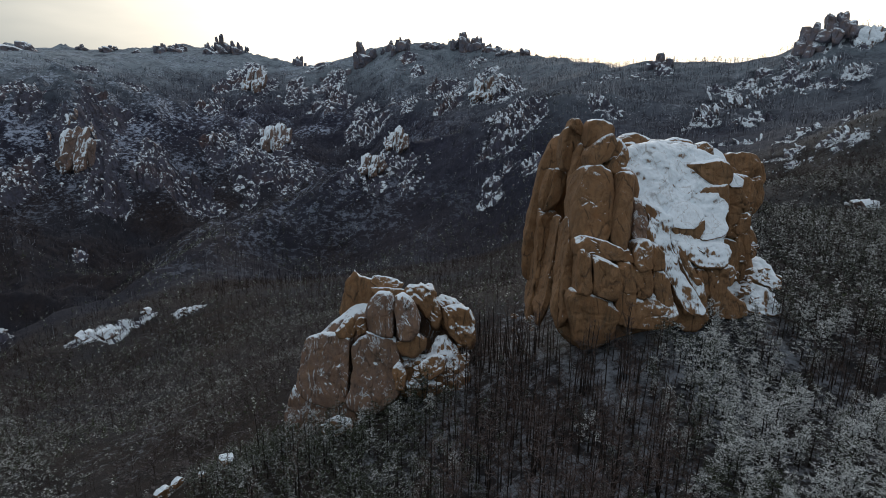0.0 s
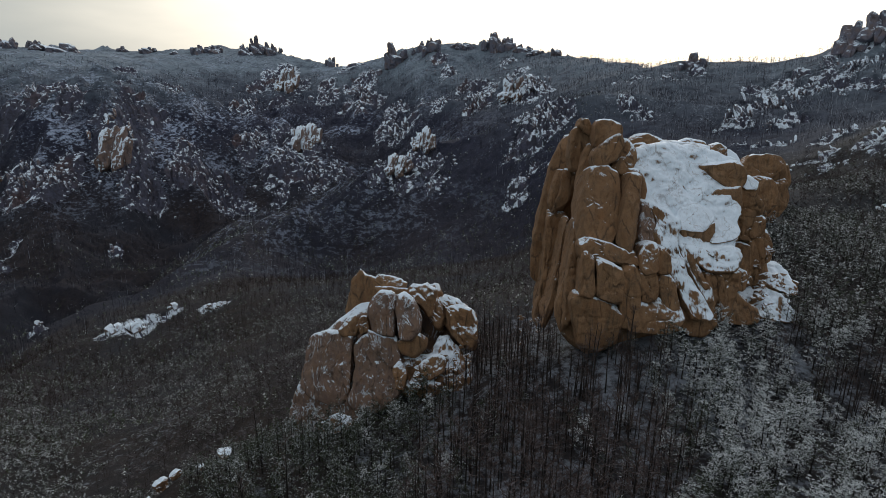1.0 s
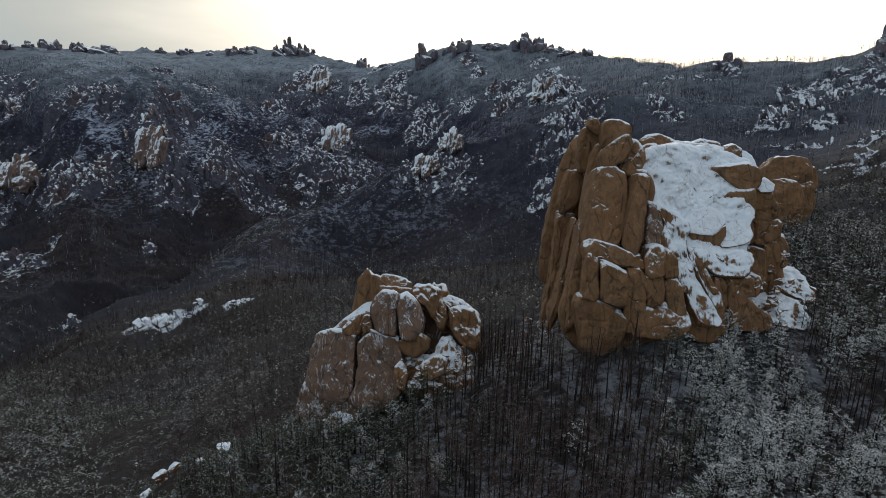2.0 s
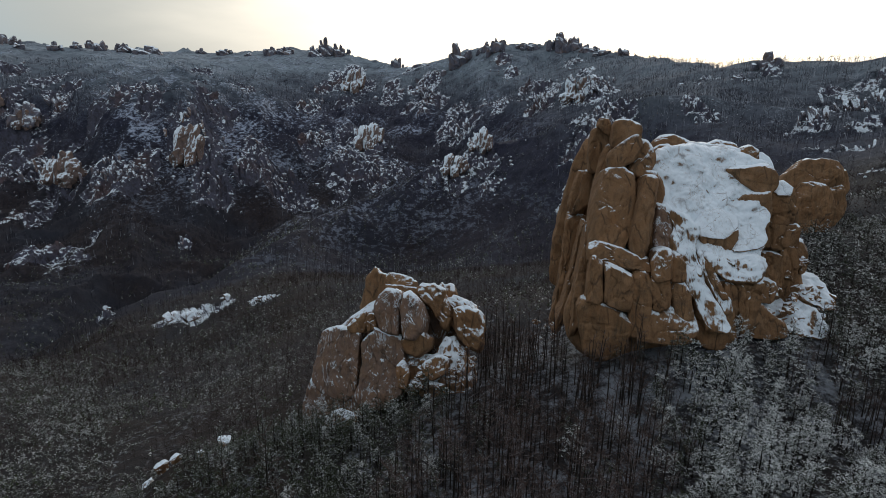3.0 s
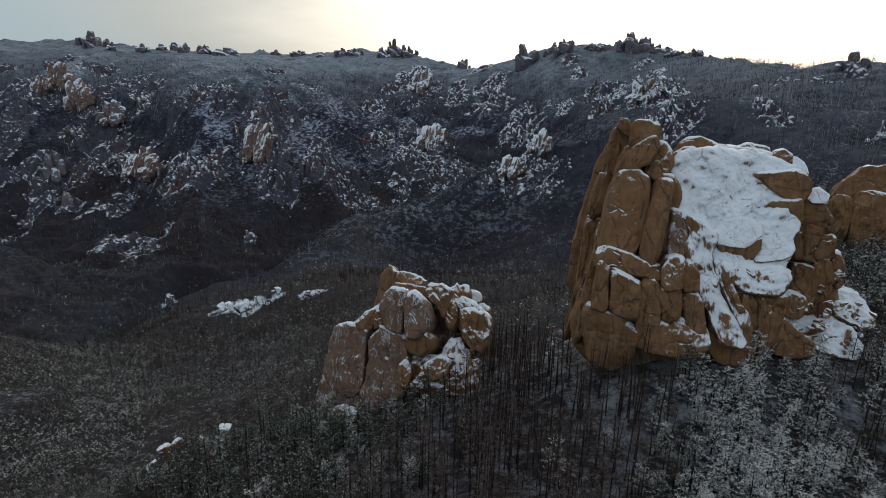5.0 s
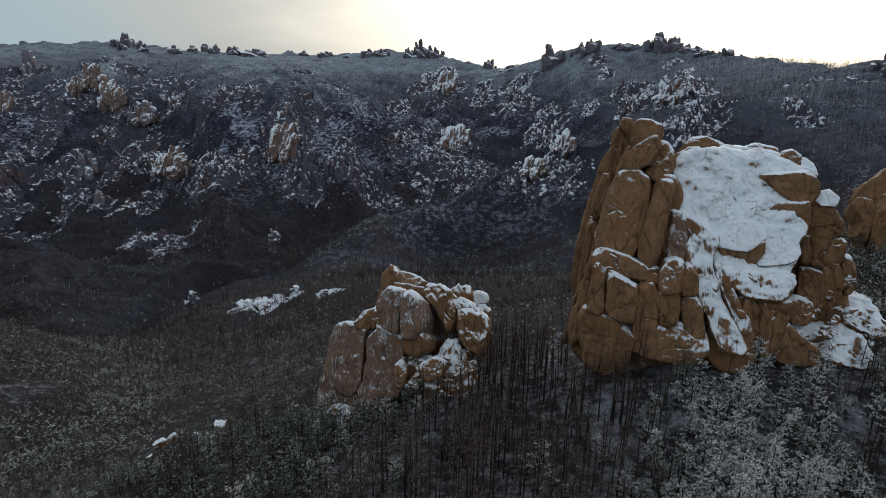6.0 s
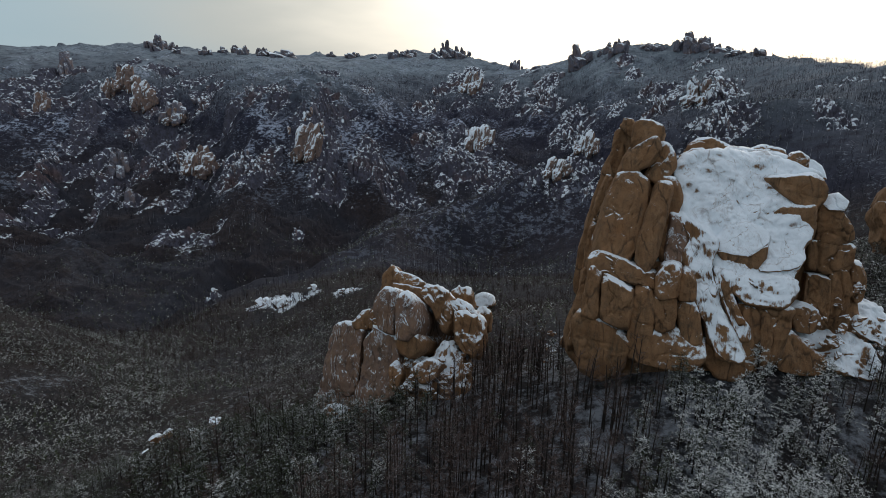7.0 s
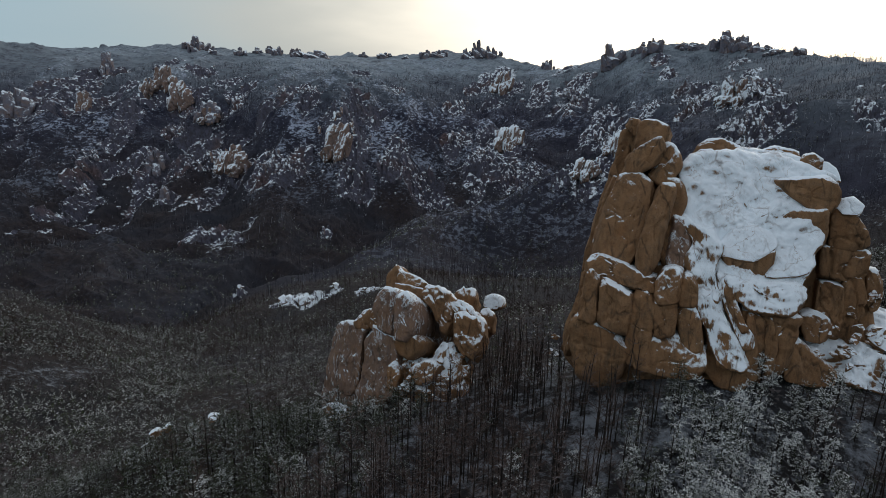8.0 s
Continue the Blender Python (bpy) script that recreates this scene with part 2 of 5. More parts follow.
def ground_material():
    m = Nodes("ground")
    litter = m.mix(m.span(m.noise(0.25, 6, 0.65), 0.35, 0.65), (0.013, 0.0095, 0.008), (0.038, 0.027, 0.022))
    litter = m.mix(m.span(m.noise(0.012, 4, 0.6), 0.4, 0.65), litter, (0.025, 0.028, 0.036))
    scree = m.n.new("ShaderNodeAttribute")
    scree.attribute_name = "scree"
    # far ground: the blue of distance haze is put into the litter colour
    hazy_litter = m.mix(m.span(m.noise(0.1, 6, 0.7), 0.35, 0.65), (0.011, 0.0125, 0.0245), (0.031, 0.034, 0.058))
    litter = m.mix(m.math('MULTIPLY', m.span(scree.outputs["Fac"], 0, 0.005), m.span(m.high(), -120, -20, 0.25, 1)), litter, hazy_litter)
    fine = m.noise(0.42, 8, 0.8)
    fall = m.noise(0.06, 6, 0.7, (1, 0.3, 0.6), 0.6)
    broad = m.noise(0.009, 5, 0.6, (1, 0.6, 1), 0.5)
    snow = m.math('ADD', m.math('MULTIPLY', fine, 0.5), m.math('MULTIPLY', m.math('ADD', fall, broad), 0.27))
    knoll = m.n.new("ShaderNodeVectorMath")
    knoll.operation = 'DISTANCE'
    knoll.inputs[1].default_value = (25, 80, -5)
    m.l.new(m.place(), knoll.inputs[0])
    snow = m.math('ADD', snow, m.span(knoll.outputs["Value"], 25, 75, 0.06, -0.03))
    snow = m.math('MULTIPLY', m.span(snow, 0.545, 0.62, 0, 0.6), m.span(m.high(), -110, -25, 0.15, 1))
    # rime on high ground; its blue-grey also imitates haze along the crest
    frost = m.math('MULTIPLY', m.span(m.high(), -10, 75), m.math('MULTIPLY', m.span(m.noise(0.05, 7, 0.75), 0.34, 0.56, 0.12, 0.85), m.span(scree.outputs["Fac"], 0, 0.6, 0.7, 1)))
    colour = m.mix(snow, litter, (0.5, 0.56, 0.64))
    ledge = m.math('ADD', m.math('MULTIPLY', m.noise(0.2, 7, 0.78, (0.8, 0.7, 1.5), 0.25), 0.7), m.math('MULTIPLY', m.noise(0.02, 4, 0.6), 0.3))
    ledge = m.math('MULTIPLY', m.span(ledge, 0.515, 0.57, 0, 1.0), scree.outputs["Fac"])
    colour = m.mix(ledge, colour, (0.36, 0.42, 0.53))
    colour = m.mix(frost, colour, (0.2, 0.25, 0.285))
    cover = m.n.new("ShaderNodeAttribute")
    cover.attribute_name = "stony"
    cells = m.add("TexVoronoi", Scale=0.3)
    m.l.new(m.place((1, 1, 0.7)), cells.inputs["Vector"])
    tone = m.n.new("ShaderNodeSeparateColor")
    m.l.new(cells.outputs["Color"], tone.inputs[0])
    # split rock, its blue-mauve tinted to stand in for distance haze
    rock = m.mix(m.span(m.noise(0.017, 4), 0.55, 0.68, 0, 0.8), (0.1, 0.103, 0.145), (0.16, 0.1, 0.09))
    rock = m.mix(m.span(tone.outputs[1], 0, 1, 0, 0.7), rock, (0.05, 0.045, 0.05))
    rock = m.mix(m.span(m.noise(0.35, 6, 0.75), 0.45, 0.7, 0, 0.7), rock, (0.03, 0.028, 0.032))
    lying = m.math('ADD', m.math('ADD', m.up(), m.math('MULTIPLY', m.west(), 0.25)), m.math('MULTIPLY', m.math('SUBTRACT', tone.outputs[0], 0.5), 0.5))
    lying = m.math('ADD', lying, m.math('MULTIPLY', m.math('SUBTRACT', m.noise(0.2, 7, 0.8, (1, 1, 1.6), 0.4), 0.5), 1.5))
    rock = m.mix(m.span(lying, 0.72, 0.82, 0, 0.9), rock, SNOW)
    patch = m.math('ADD', cover.outputs["Fac"], m.math('MULTIPLY', m.math('SUBTRACT', m.noise(0.1, 7, 0.78), 0.5), 1.6))
    colour = m.mix(m.span(patch, 0.3, 0.42), colour, rock)
    return m.finish(colour, 0.9, m.noise(0.9, 8, 0.78), 1.0, 1.6)


ground_mat = ground_material()


def bark_material(name, dark, light, frost, high_frost=0.0, lying_snow=0.7):
    """Bark or bare twigs with snow lying on what faces up; frost: the share of twigs that are white with rime, more of them high up."""
    m = Nodes(name)
    base = m.mix(m.noise(3.0, 4, 0.6), dark, light)
    lying = m.span(m.math('ADD', m.up(), m.math('MULTIPLY', m.math('SUBTRACT', m.noise(1.3, 4), 0.5), 0.6)), 0.62, 0.9, 0, lying_snow)
    share = m.math('ADD', m.island(), m.math('MULTIPLY', m.math('SUBTRACT', m.noise(0.02, 4), 0.5), 0.5))
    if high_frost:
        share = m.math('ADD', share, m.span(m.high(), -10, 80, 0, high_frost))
    rime = m.span(share, 1 - frost, 1.1 - frost, 0, 0.7)
    white = m.math('MAXIMUM', lying, rime)
    return m.finish(m.mix(white, base, (0.5, 0.54, 0.6)), 0.9)


def needle_material(name, frost, dark, light, white=0.9, soft=0.15):
    m = Nodes(name)
    green = m.mix(m.noise(0.8, 4), dark, light)
    clump = m.math('ADD', m.math('MULTIPLY', m.math('SUBTRACT', m.noise(1.1, 3, 0.6), 0.5), 1.5), m.math('MULTIPLY', m.math('SUBTRACT', m.noise(0.22, 3, 0.6), 0.5), 1.6))
    rime = m.math('ADD', m.island(), clump)
    rime = m.span(rime, 1 - frost - 0.05, 1 - frost + soft, 0, white)
    return m.finish(m.mix(rime, green, (0.62, 0.65, 0.65)), 0.75)


bark = bark_material("bark", (0.009, 0.007, 0.006), (0.024, 0.019, 0.016), 0.0, 0.0, 0.3)
twig = bark_material("twig", (0.042, 0.025, 0.019), (0.085, 0.052, 0.04), 0.05, 0.0, 0.22)
slope_twig = bark_material("slope_twig", (0.017, 0.011, 0.010), (0.045, 0.03, 0.026), 0.015, 0.0, 0.08)
# far twigs: distance haze is painted in as a bluer bark colour
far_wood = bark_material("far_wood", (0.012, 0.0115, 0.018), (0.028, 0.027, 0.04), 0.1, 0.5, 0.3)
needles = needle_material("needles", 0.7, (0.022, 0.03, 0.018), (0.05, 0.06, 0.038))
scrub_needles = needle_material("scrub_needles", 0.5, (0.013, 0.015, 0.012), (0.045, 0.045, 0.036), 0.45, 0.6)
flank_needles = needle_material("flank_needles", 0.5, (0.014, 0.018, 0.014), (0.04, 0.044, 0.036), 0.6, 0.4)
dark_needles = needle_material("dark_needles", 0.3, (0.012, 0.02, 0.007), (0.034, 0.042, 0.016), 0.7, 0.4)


# ---------------------------------------------------------------- mesh helpers
def mesh_of(name, verts, faces, material, smooth=False):
    """A mesh from arrays: all faces have the same number of corners."""
    verts, faces = np.asarray(verts, np.float32), np.asarray(faces, np.int32)
    me = bpy.data.meshes.new(name)
    k = faces.shape[1]
    me.vertices.add(len(verts))
    me.vertices.foreach_set("co", verts.ravel())
    me.loops.add(faces.size)
    me.loops.foreach_set("vertex_index", faces.ravel())
    me.polygons.add(len(faces))
    me.polygons.foreach_set("loop_start", np.arange(0, faces.size, k, dtype=np.int32))
    me.polygons.foreach_set("use_smooth", np.full(len(faces), smooth))
    me.update(calc_edges=True)
    me.validate()
    me.materials.append(material)
    return me


def thing(name, at, label, category, group="", kind=""):
    ob = new(name)
    ob.location = at
    return tagged(ob, label, category, group, kind)


LATTICE = np.random.RandomState(7).rand(256, 256)


def vnoise(x, y, scale, shift=0.0):
    """Smooth value noise from 0 to 1; scale: the width of a cell in metres."""
    x, y = np.asarray(x, float) / scale + shift * 17.3, np.asarray(y, float) / scale + shift * 9.1
    i, j = np.floor(x).astype(int), np.floor(y).astype(int)
    u, v = x - i, y - j
    u, v = u * u * u * (u * (u * 6 - 15) + 10), v * v * v * (v * (v * 6 - 15) + 10)
    i0, i1, j0, j1 = i % 256, (i + 1) % 256, j % 256, (j + 1) % 256
    return (LATTICE[i0, j0] * (1 - u) + LATTICE[i1, j0] * u) * (1 - v) + (LATTICE[i0, j1] * (1 - u) + LATTICE[i1, j1] * u) * v


def fractal(x, y, scale, octaves=4, shift=0.0, ridged=False):
    total, weight, norm = 0.0, 1.0, 0.0
    for k in range(octaves):
        n = vnoise(x, y, scale / 2.03 ** k, shift + k * 1.7)
        total = total + weight * (1 - np.abs(2 * n - 1) if ridged else n)
        norm, weight = norm + weight, weight * 0.5
    return total / norm


class Soup:
    """Collects triangles for one mesh."""

    def __init__(self):
        self.v, self.f, self.n = [], [], 0

    def add(self, verts, faces):
        self.v.append(np.asarray(verts, np.float32))
        self.f.append(np.asarray(faces, np.int32) + self.n)
        self.n += len(verts)

    def mesh(self, name, material, smooth=False):
        return mesh_of(name, np.concatenate(self.v), np.concatenate(self.f), material, smooth)


# ---------------------------------------------------------------- the land
CREST_LEFT = [(-1372, 869, 84), (-1319, 1037, 76), (-1209, 1168, 91), (-971, 1394, 83), (-783, 1507, 81), (-532, 1560, 95), (-404, 1495, 66), (-228, 1400, 64)]
CREST_MID = [(-98, 1345, 94), (44, 1298, 104), (127, 1192, 86), (202, 1029, 69), (239, 918, 57), (246, 760, 63)]
CREST_RIGHT = [(289, 766, 52), (341, 788, 0), (360, 769, 47), (387, 733, 53), (400, 692, 50), (415, 659, 92), (435, 622, 91), (520, 480, 95)]
FAR_FACE = [(-463, 782, -10), (-325, 805, -128), (-292, 1038, -38), (-337, 897, -50), (-234, 1125, -24), (9, 1209, 70), (-380, 847, -79), (-122, 820, -94), (-477, 702, -82),
            (-400, 573, -128), (-933, 629, -61), (-687, 457, -135), (-716, 590, -108), (-501, 1144, 5), (-84, 1146, 33)]
VALLEY = [(-327, 640, -155), (-256, 671, -145), (-180, 737, -125), (-60, 740, -70), (-494, 332, -150), (-384, 242, -140), (-300, 400, -160)]
SPUR = [(272, 488, 6), (213, 533, 7), (154, 558, 14), (86, 559, 10), (38, 587, -6), (-43, 618, -38), (-96, 571, -72), (-150, 510, -103), (-183, 431, -112), (-212, 373, -117),
        (-266, 310, -135), (-298, 297, -158)]
SPUR_FRONT = [(-117, 496, -115), (-30, 513, -80), (-19, 391, -80), (56, 475, -45), (50, 416, -67), (148, 455, 0), (198, 369, 2), (177, 277, 2), (229, 326, 27), (158, 218, 12), (131, 221, 9)]
EDGE = [(-230, 95, -38), (-191, 137, -50), (-190, 157, -67), (-190, 195, -90), (-185, 250, -100)]
SHOULDER = [(-163, 282, -86), (-127, 282, -75), (-133, 214, -82), (-92, 284, -68), (-44, 255, -56), (15, 218, -41), (-117, 148, -58), (-112, 93, -40), (-81, 165, -56), (-71, 186, -57),
            (-6, 148, -19), (-265, 200, -130), (-270, 140, -105)]
KNOLL = [(38, 62, -4), (24, 66, -6), (-17, 68, -13), (-30.5, 76, -15), (-36.5, 72.4, -16), (-33, 68, -15), (-42.6, 74.4, -25), (16, 85, -9), (57, 85, -5), (84, 129, 1), (129, 184, 3), (86, 170, 3), (64, 112, 0), (51, 103, 0), (43, 97, 1),
         (27, 95, -4), (18, 116, -10), (-30, 106, -30), (-14, 88, -18), (0, 92, -12), (9, 98, -9)]
NEAR = [(0, 0, -4), (40, 10, 4), (-60, 0, -15), (80, 40, 5), (100, 80, 5), (-62, 75, -34), (-55, 55, -25), (20, 30, -4), (0, -300, 10), (400, 0, 60), (-500, -100, -100)]
RIM = [(-600, 2300, 60), (300, 1900, 60), (-1900, 1100, 80), (900, 900, 30), (4000, 0, 60), (2800, 2800, 60), (380, 1050, 0), (300, 1250, 10), (460, 900, 0), (560, 740, 30), (-500, 1800, 10), (-950, 1700, 20), (-300, 1680, 10), (50, 1560, 20), (-1300, 1400, 40), (0, 4000, 40), (-2800, 2800, 40), (-4000, 0, 40), (-2800, -2800, 40), (0, -4000, 40),
       (2800, -2800, 40)]
KNOTS = np.array(CREST_LEFT + CREST_MID + CREST_RIGHT + FAR_FACE + VALLEY + SPUR + SPUR_FRONT + EDGE + SHOULDER + KNOLL + NEAR + RIM, float)


# crags on the slopes: x, y, width, rise, and the kind of rock (P pale, B brown with snow, D dark and bare, W white with snow)
CRAGS_WEST = [(-437, 730, 50, 66, "B"), (-812, 812, 48, 60, "B"), (-880, 800, 28, 46, "B"), (-714, 776, 41, 39, "B"), (-606, 680, 54, 67, "P"), (-574, 677, 35, 30, "D"), (-517, 664, 50, 37, "P"), (-481, 683, 41, 37, "P"), (-716, 845, 39, 43, "P"), (-581, 797, 44, 27, "P"), (-532, 808, 28, 28, "P"), (-736, 726, 34, 36, "P"), (-480, 987, 32, 24, "P"), (-716, 663, 29, 48, "D"), (-640, 607, 17, 35, "D"), (-1032, 671, 61, 67, "D"), (-993, 765, 32, 50, "B"), (-1090, 895, 28, 62, "D"), (-850, 815, 50, 58, "B")]
CRAGS_WEST_FURTHER = [(-716, 778, 48, 42, "D"), (-577, 672, 52, 52, "B"), (-493, 666, 57, 41, "P"), (-793, 617, 40, 30, "P"), (-742, 565, 28, 28, "P")]
CRAGS_FACE = [(-385, 1290, 55, 66, "B"), (-361, 998, 41, 36, "P"), (-295, 1250, 30, 45, "P"), (-319, 886, 40, 50, "P"), (-269, 847, 43, 43, "P"), (-246, 915, 52, 60, "B"), (-214, 834, 42, 33, "P"), (-205, 1185, 51, 70, "P"), (-349, 795, 34, 30, "P"), (-374, 769, 17, 25, "P"), (-388, 816, 26, 23, "P"), (-404, 714, 32, 24, "P"), (-321, 788, 58, 18, "P"), (-185, 852, 25, 34, "P"), (-258, 814, 25, 18, "P"), (-383, 616, 12, 12, "P")]
CRAGS_MIDDLE = [(-49, 986, 21, 29, "P"), (-127, 1081, 27, 34, "P"), (-110, 992, 43, 53, "P"), (-65, 574, 31, 28, "B"), (-42, 605, 29, 29, "B"), (16, 914, 44, 40, "P"), (59, 820, 48, 44, "B"), (84, 796, 31, 35, "P"), (70, 550, 43, 14, "P"), (15, 915, 44, 39, "P"), (82, 792, 61, 45, "P"), (63, 539, 51, 21, "P"), (135, 190, 11, 3, "W"), (74, 485, 11, 14, "P"), (42, 475, 11, 14, "P")]
CRAGS_EAST = [(213, 488, 34, 24, "P"), (265, 546, 47, 29, "P"), (299, 565, 31, 22, "P"), (334, 596, 16, 29, "D"), (355, 609, 30, 41, "D"), (374, 600, 34, 36, "D"), (395, 582, 27, 25, "B"), (226, 379, 19, 10, "P"), (212, 414, 23, 8, "P"), (208, 307, 16, 8, "P"), (345, 568, 39, 23, "P"), (360, 533, 31, 19, "P"), (195, 334, 15, 8, "P"), (194, 423, 14, 6, "P")]
SHOULDER_ROCKS = [(-161, 274, 19, 17, "W"), (-172, 269, 8, 8, "W"), (-148, 282, 7, 4, "W"), (-129, 286, 7, 5, "W"), (-123, 285, 4, 3, "W"), (-248, 316, 8, 4, "W")]
CRAGS = CRAGS_WEST + CRAGS_WEST_FURTHER + CRAGS_FACE + CRAGS_MIDDLE + CRAGS_EAST + SHOULDER_ROCKS


# where bare rock and ledges break through the woods: x, y, reach
ROCKY_WEST = [(-1064, 695, 32), (-1016, 692, 18), (-1101, 783, 23), (-1055, 759, 17), (-1060, 815, 23), (-1011, 769, 17), (-993, 788, 19), (-1096, 868, 19), (-983, 837, 17), (-866, 817, 30), (-1025, 994, 19), (-849, 857, 30), (-934, 980, 26), (-825, 952, 22), (-763, 903, 20), (-627, 857, 16), (-625, 900, 15), (-534, 803, 13), (-723, 799, 21), (-767, 756, 12), (-731, 769, 14)]
ROCKY_RIB = [(-833, 707, 13), (-821, 679, 13), (-794, 618, 13), (-772, 581, 11), (-732, 545, 9), (-714, 489, 8), (-845, 742, 15), (-764, 682, 16), (-769, 653, 14), (-709, 642, 15), (-683, 611, 13), (-695, 750, 20), (-651, 715, 17), (-592, 690, 15), (-572, 687, 10), (-520, 679, 15), (-487, 674, 13), (-490, 716, 12), (-498, 663, 10), (-682, 686, 10), (-683, 532, 14), (-702, 677, 13)]
ROCKY_FACE = [(-447, 766, 22), (-457, 754, 15), (-453, 840, 15), (-380, 800, 10), (-381, 774, 8), (-410, 720, 14), (-394, 731, 10), (-681, 1201, 17), (-572, 1160, 17), (-499, 890, 12), (-385, 1016, 15), (-457, 1298, 16), (-422, 1346, 32), (-419, 1416, 19), (-385, 1228, 17), (-376, 1329, 18), (-308, 1311, 14), (-301, 1270, 12), (-343, 908, 9), (-324, 882, 11), (-284, 932, 18), (-272, 951, 17), (-246, 913, 16), (-279, 855, 14), (-225, 860, 12), (-254, 848, 10), (-341, 825, 7), (-328, 808, 6), (-350, 790, 7), (-344, 824, 6), (-390, 823, 7), (-409, 722, 9)]
ROCKY_MIDDLE = [(-279, 1400, 19), (-229, 1293, 25), (-201, 1210, 16), (-248, 1213, 10), (-202, 1130, 11), (-133, 1101, 15), (-148, 1043, 11), (-123, 1034, 16), (-139, 1070, 9), (-67, 1044, 11), (-46, 1187, 12), (-68, 1236, 12), (-8, 1068, 14), (18, 1034, 19), (29, 989, 13), (11, 1020, 12), (69, 1176, 14), (84, 1046, 12), (89, 925, 11), (62, 846, 10), (-89, 688, 12), (-84, 567, 8), (-62, 560, 8), (-43, 601, 11), (-36, 588, 9), (-29, 553, 6)]
ROCKY_EAST = [(59, 572, 8), (70, 559, 6), (63, 544, 7), (82, 548, 6), (49, 582, 6), (43, 490, 7), (58, 503, 3), (76, 492, 4), (140, 543, 7), (151, 527, 5), (238, 676, 9), (209, 660, 7), (182, 693, 7), (215, 495, 9), (274, 597, 11), (298, 605, 11), (317, 612, 9), (323, 582, 9), (251, 558, 8), (237, 471, 4), (254, 486, 5), (324, 551, 6), (336, 543, 5), (233, 392, 4), (220, 381, 4), (189, 345, 3), (189, 321, 3), (208, 319, 4), (239, 349, 4), (209, 305, 3)]
ROCKY = ROCKY_WEST + ROCKY_RIB + ROCKY_FACE + ROCKY_MIDDLE + ROCKY_EAST


def spline_kernel(r2):
    return r2 * np.log(r2 + 1e-9)


def land_spline():
    p = KNOTS[:, :2] / 1000
    n = len(p)
    k = spline_kernel(((p[:, None] - p[None]) ** 2).sum(2)) + np.eye(n) * 2e-5
    q = np.c_[np.ones(n), p]
    a = np.block([[k, q], [q.T, np.zeros((3, 3))]])
    return np.linalg.solve(a, np.r_[KNOTS[:, 2], 0, 0, 0])


LAND = land_spline()


def crest_lift(x, y, line, height, width):
    """A sharp-edged rise along a crest line."""
    line = np.array(line, float)[:, :2]
    best = np.full(len(x), 1e9)
    for a, b in zip(line[:-1], line[1:]):
        d = b - a
        t = np.clip(((x - a[0]) * d[0] + (y - a[1]) * d[1]) / (d @ d), 0, 1)
        best = np.minimum(best, np.hypot(x - a[0] - t * d[0], y - a[1] - t * d[1]))
    return height * np.exp(-best / width)


def stony(x, y):
    """How far bare rock breaks through: 1 at the crags and ledges, 0 in the woods."""
    x, y = np.asarray(x, float), np.asarray(y, float)
    best = np.zeros(x.shape)
    out = np.hypot(x, y) > 270
    px, py = x[out], y[out]
    near = np.zeros(px.shape)
    for cx, cy, wide, tall, _ in CRAGS:
        near = np.maximum(near, (0.4 if cx > 150 else 0.8) * np.exp(-((px - cx) ** 2 + (py - cy - 0.3 * tall) ** 2) / (0.4 * max(wide, tall) + 5) ** 2))
    for cx, cy, reach in ROCKY:
        near = np.maximum(near, (0.55 if cx > 150 else 0.7 if cx > 30 else 1.0) * np.exp(-((px - cx) ** 2 + 0.5 * (py - cy) ** 2) / (1.05 * reach + 3) ** 2))
    best[out] = near
    n = fractal(x, y, 30, 4, 14)
    strips = np.clip((fractal(x * 1.3, y * 0.6, 90, 4, 15) - 0.62) * 4, 0, 0.4) * np.clip((np.hypot(x, y) - 620) / 120, 0, 1) * np.clip((1250 - np.hypot(x, y)) / 200, 0, 1) * np.clip((-250 - x) / 150, 0, 1)
    best = np.maximum(best, strips)
    return np.clip(1.7 * best + 1.3 * (n - 0.62), 0, 1) * np.clip(best * 4, 0, 1)


def blocks(x, y, size, shift):
    """Split ground: for each place the random height of its block, from 0 to 1, and how near it lies to a joint, 0 at the joint."""
    u, v = x / size + shift, y / size - shift
    i, j = np.floor(u).astype(int), np.floor(v).astype(int)
    first, second, tone = np.full(u.shape, 9.0), np.full(u.shape, 9.0), np.zeros(u.shape)
    for di in (-1, 0, 1):
        for dj in (-1, 0, 1):
            a, b = (i + di) % 256, (j + dj) % 256
            d = np.hypot(i + di + 0.15 + 0.7 * LATTICE[a, b] - u, j + dj + 0.15 + 0.7 * LATTICE[b, a] - v)
            closer = d < first
            second = np.where(closer, first, np.minimum(second, d))
            tone = np.where(closer, LATTICE[(a + 91) % 256, (b + 37) % 256], tone)
            first = np.where(closer, d, first)
    return tone, np.clip((second - first) * 4, 0, 1)


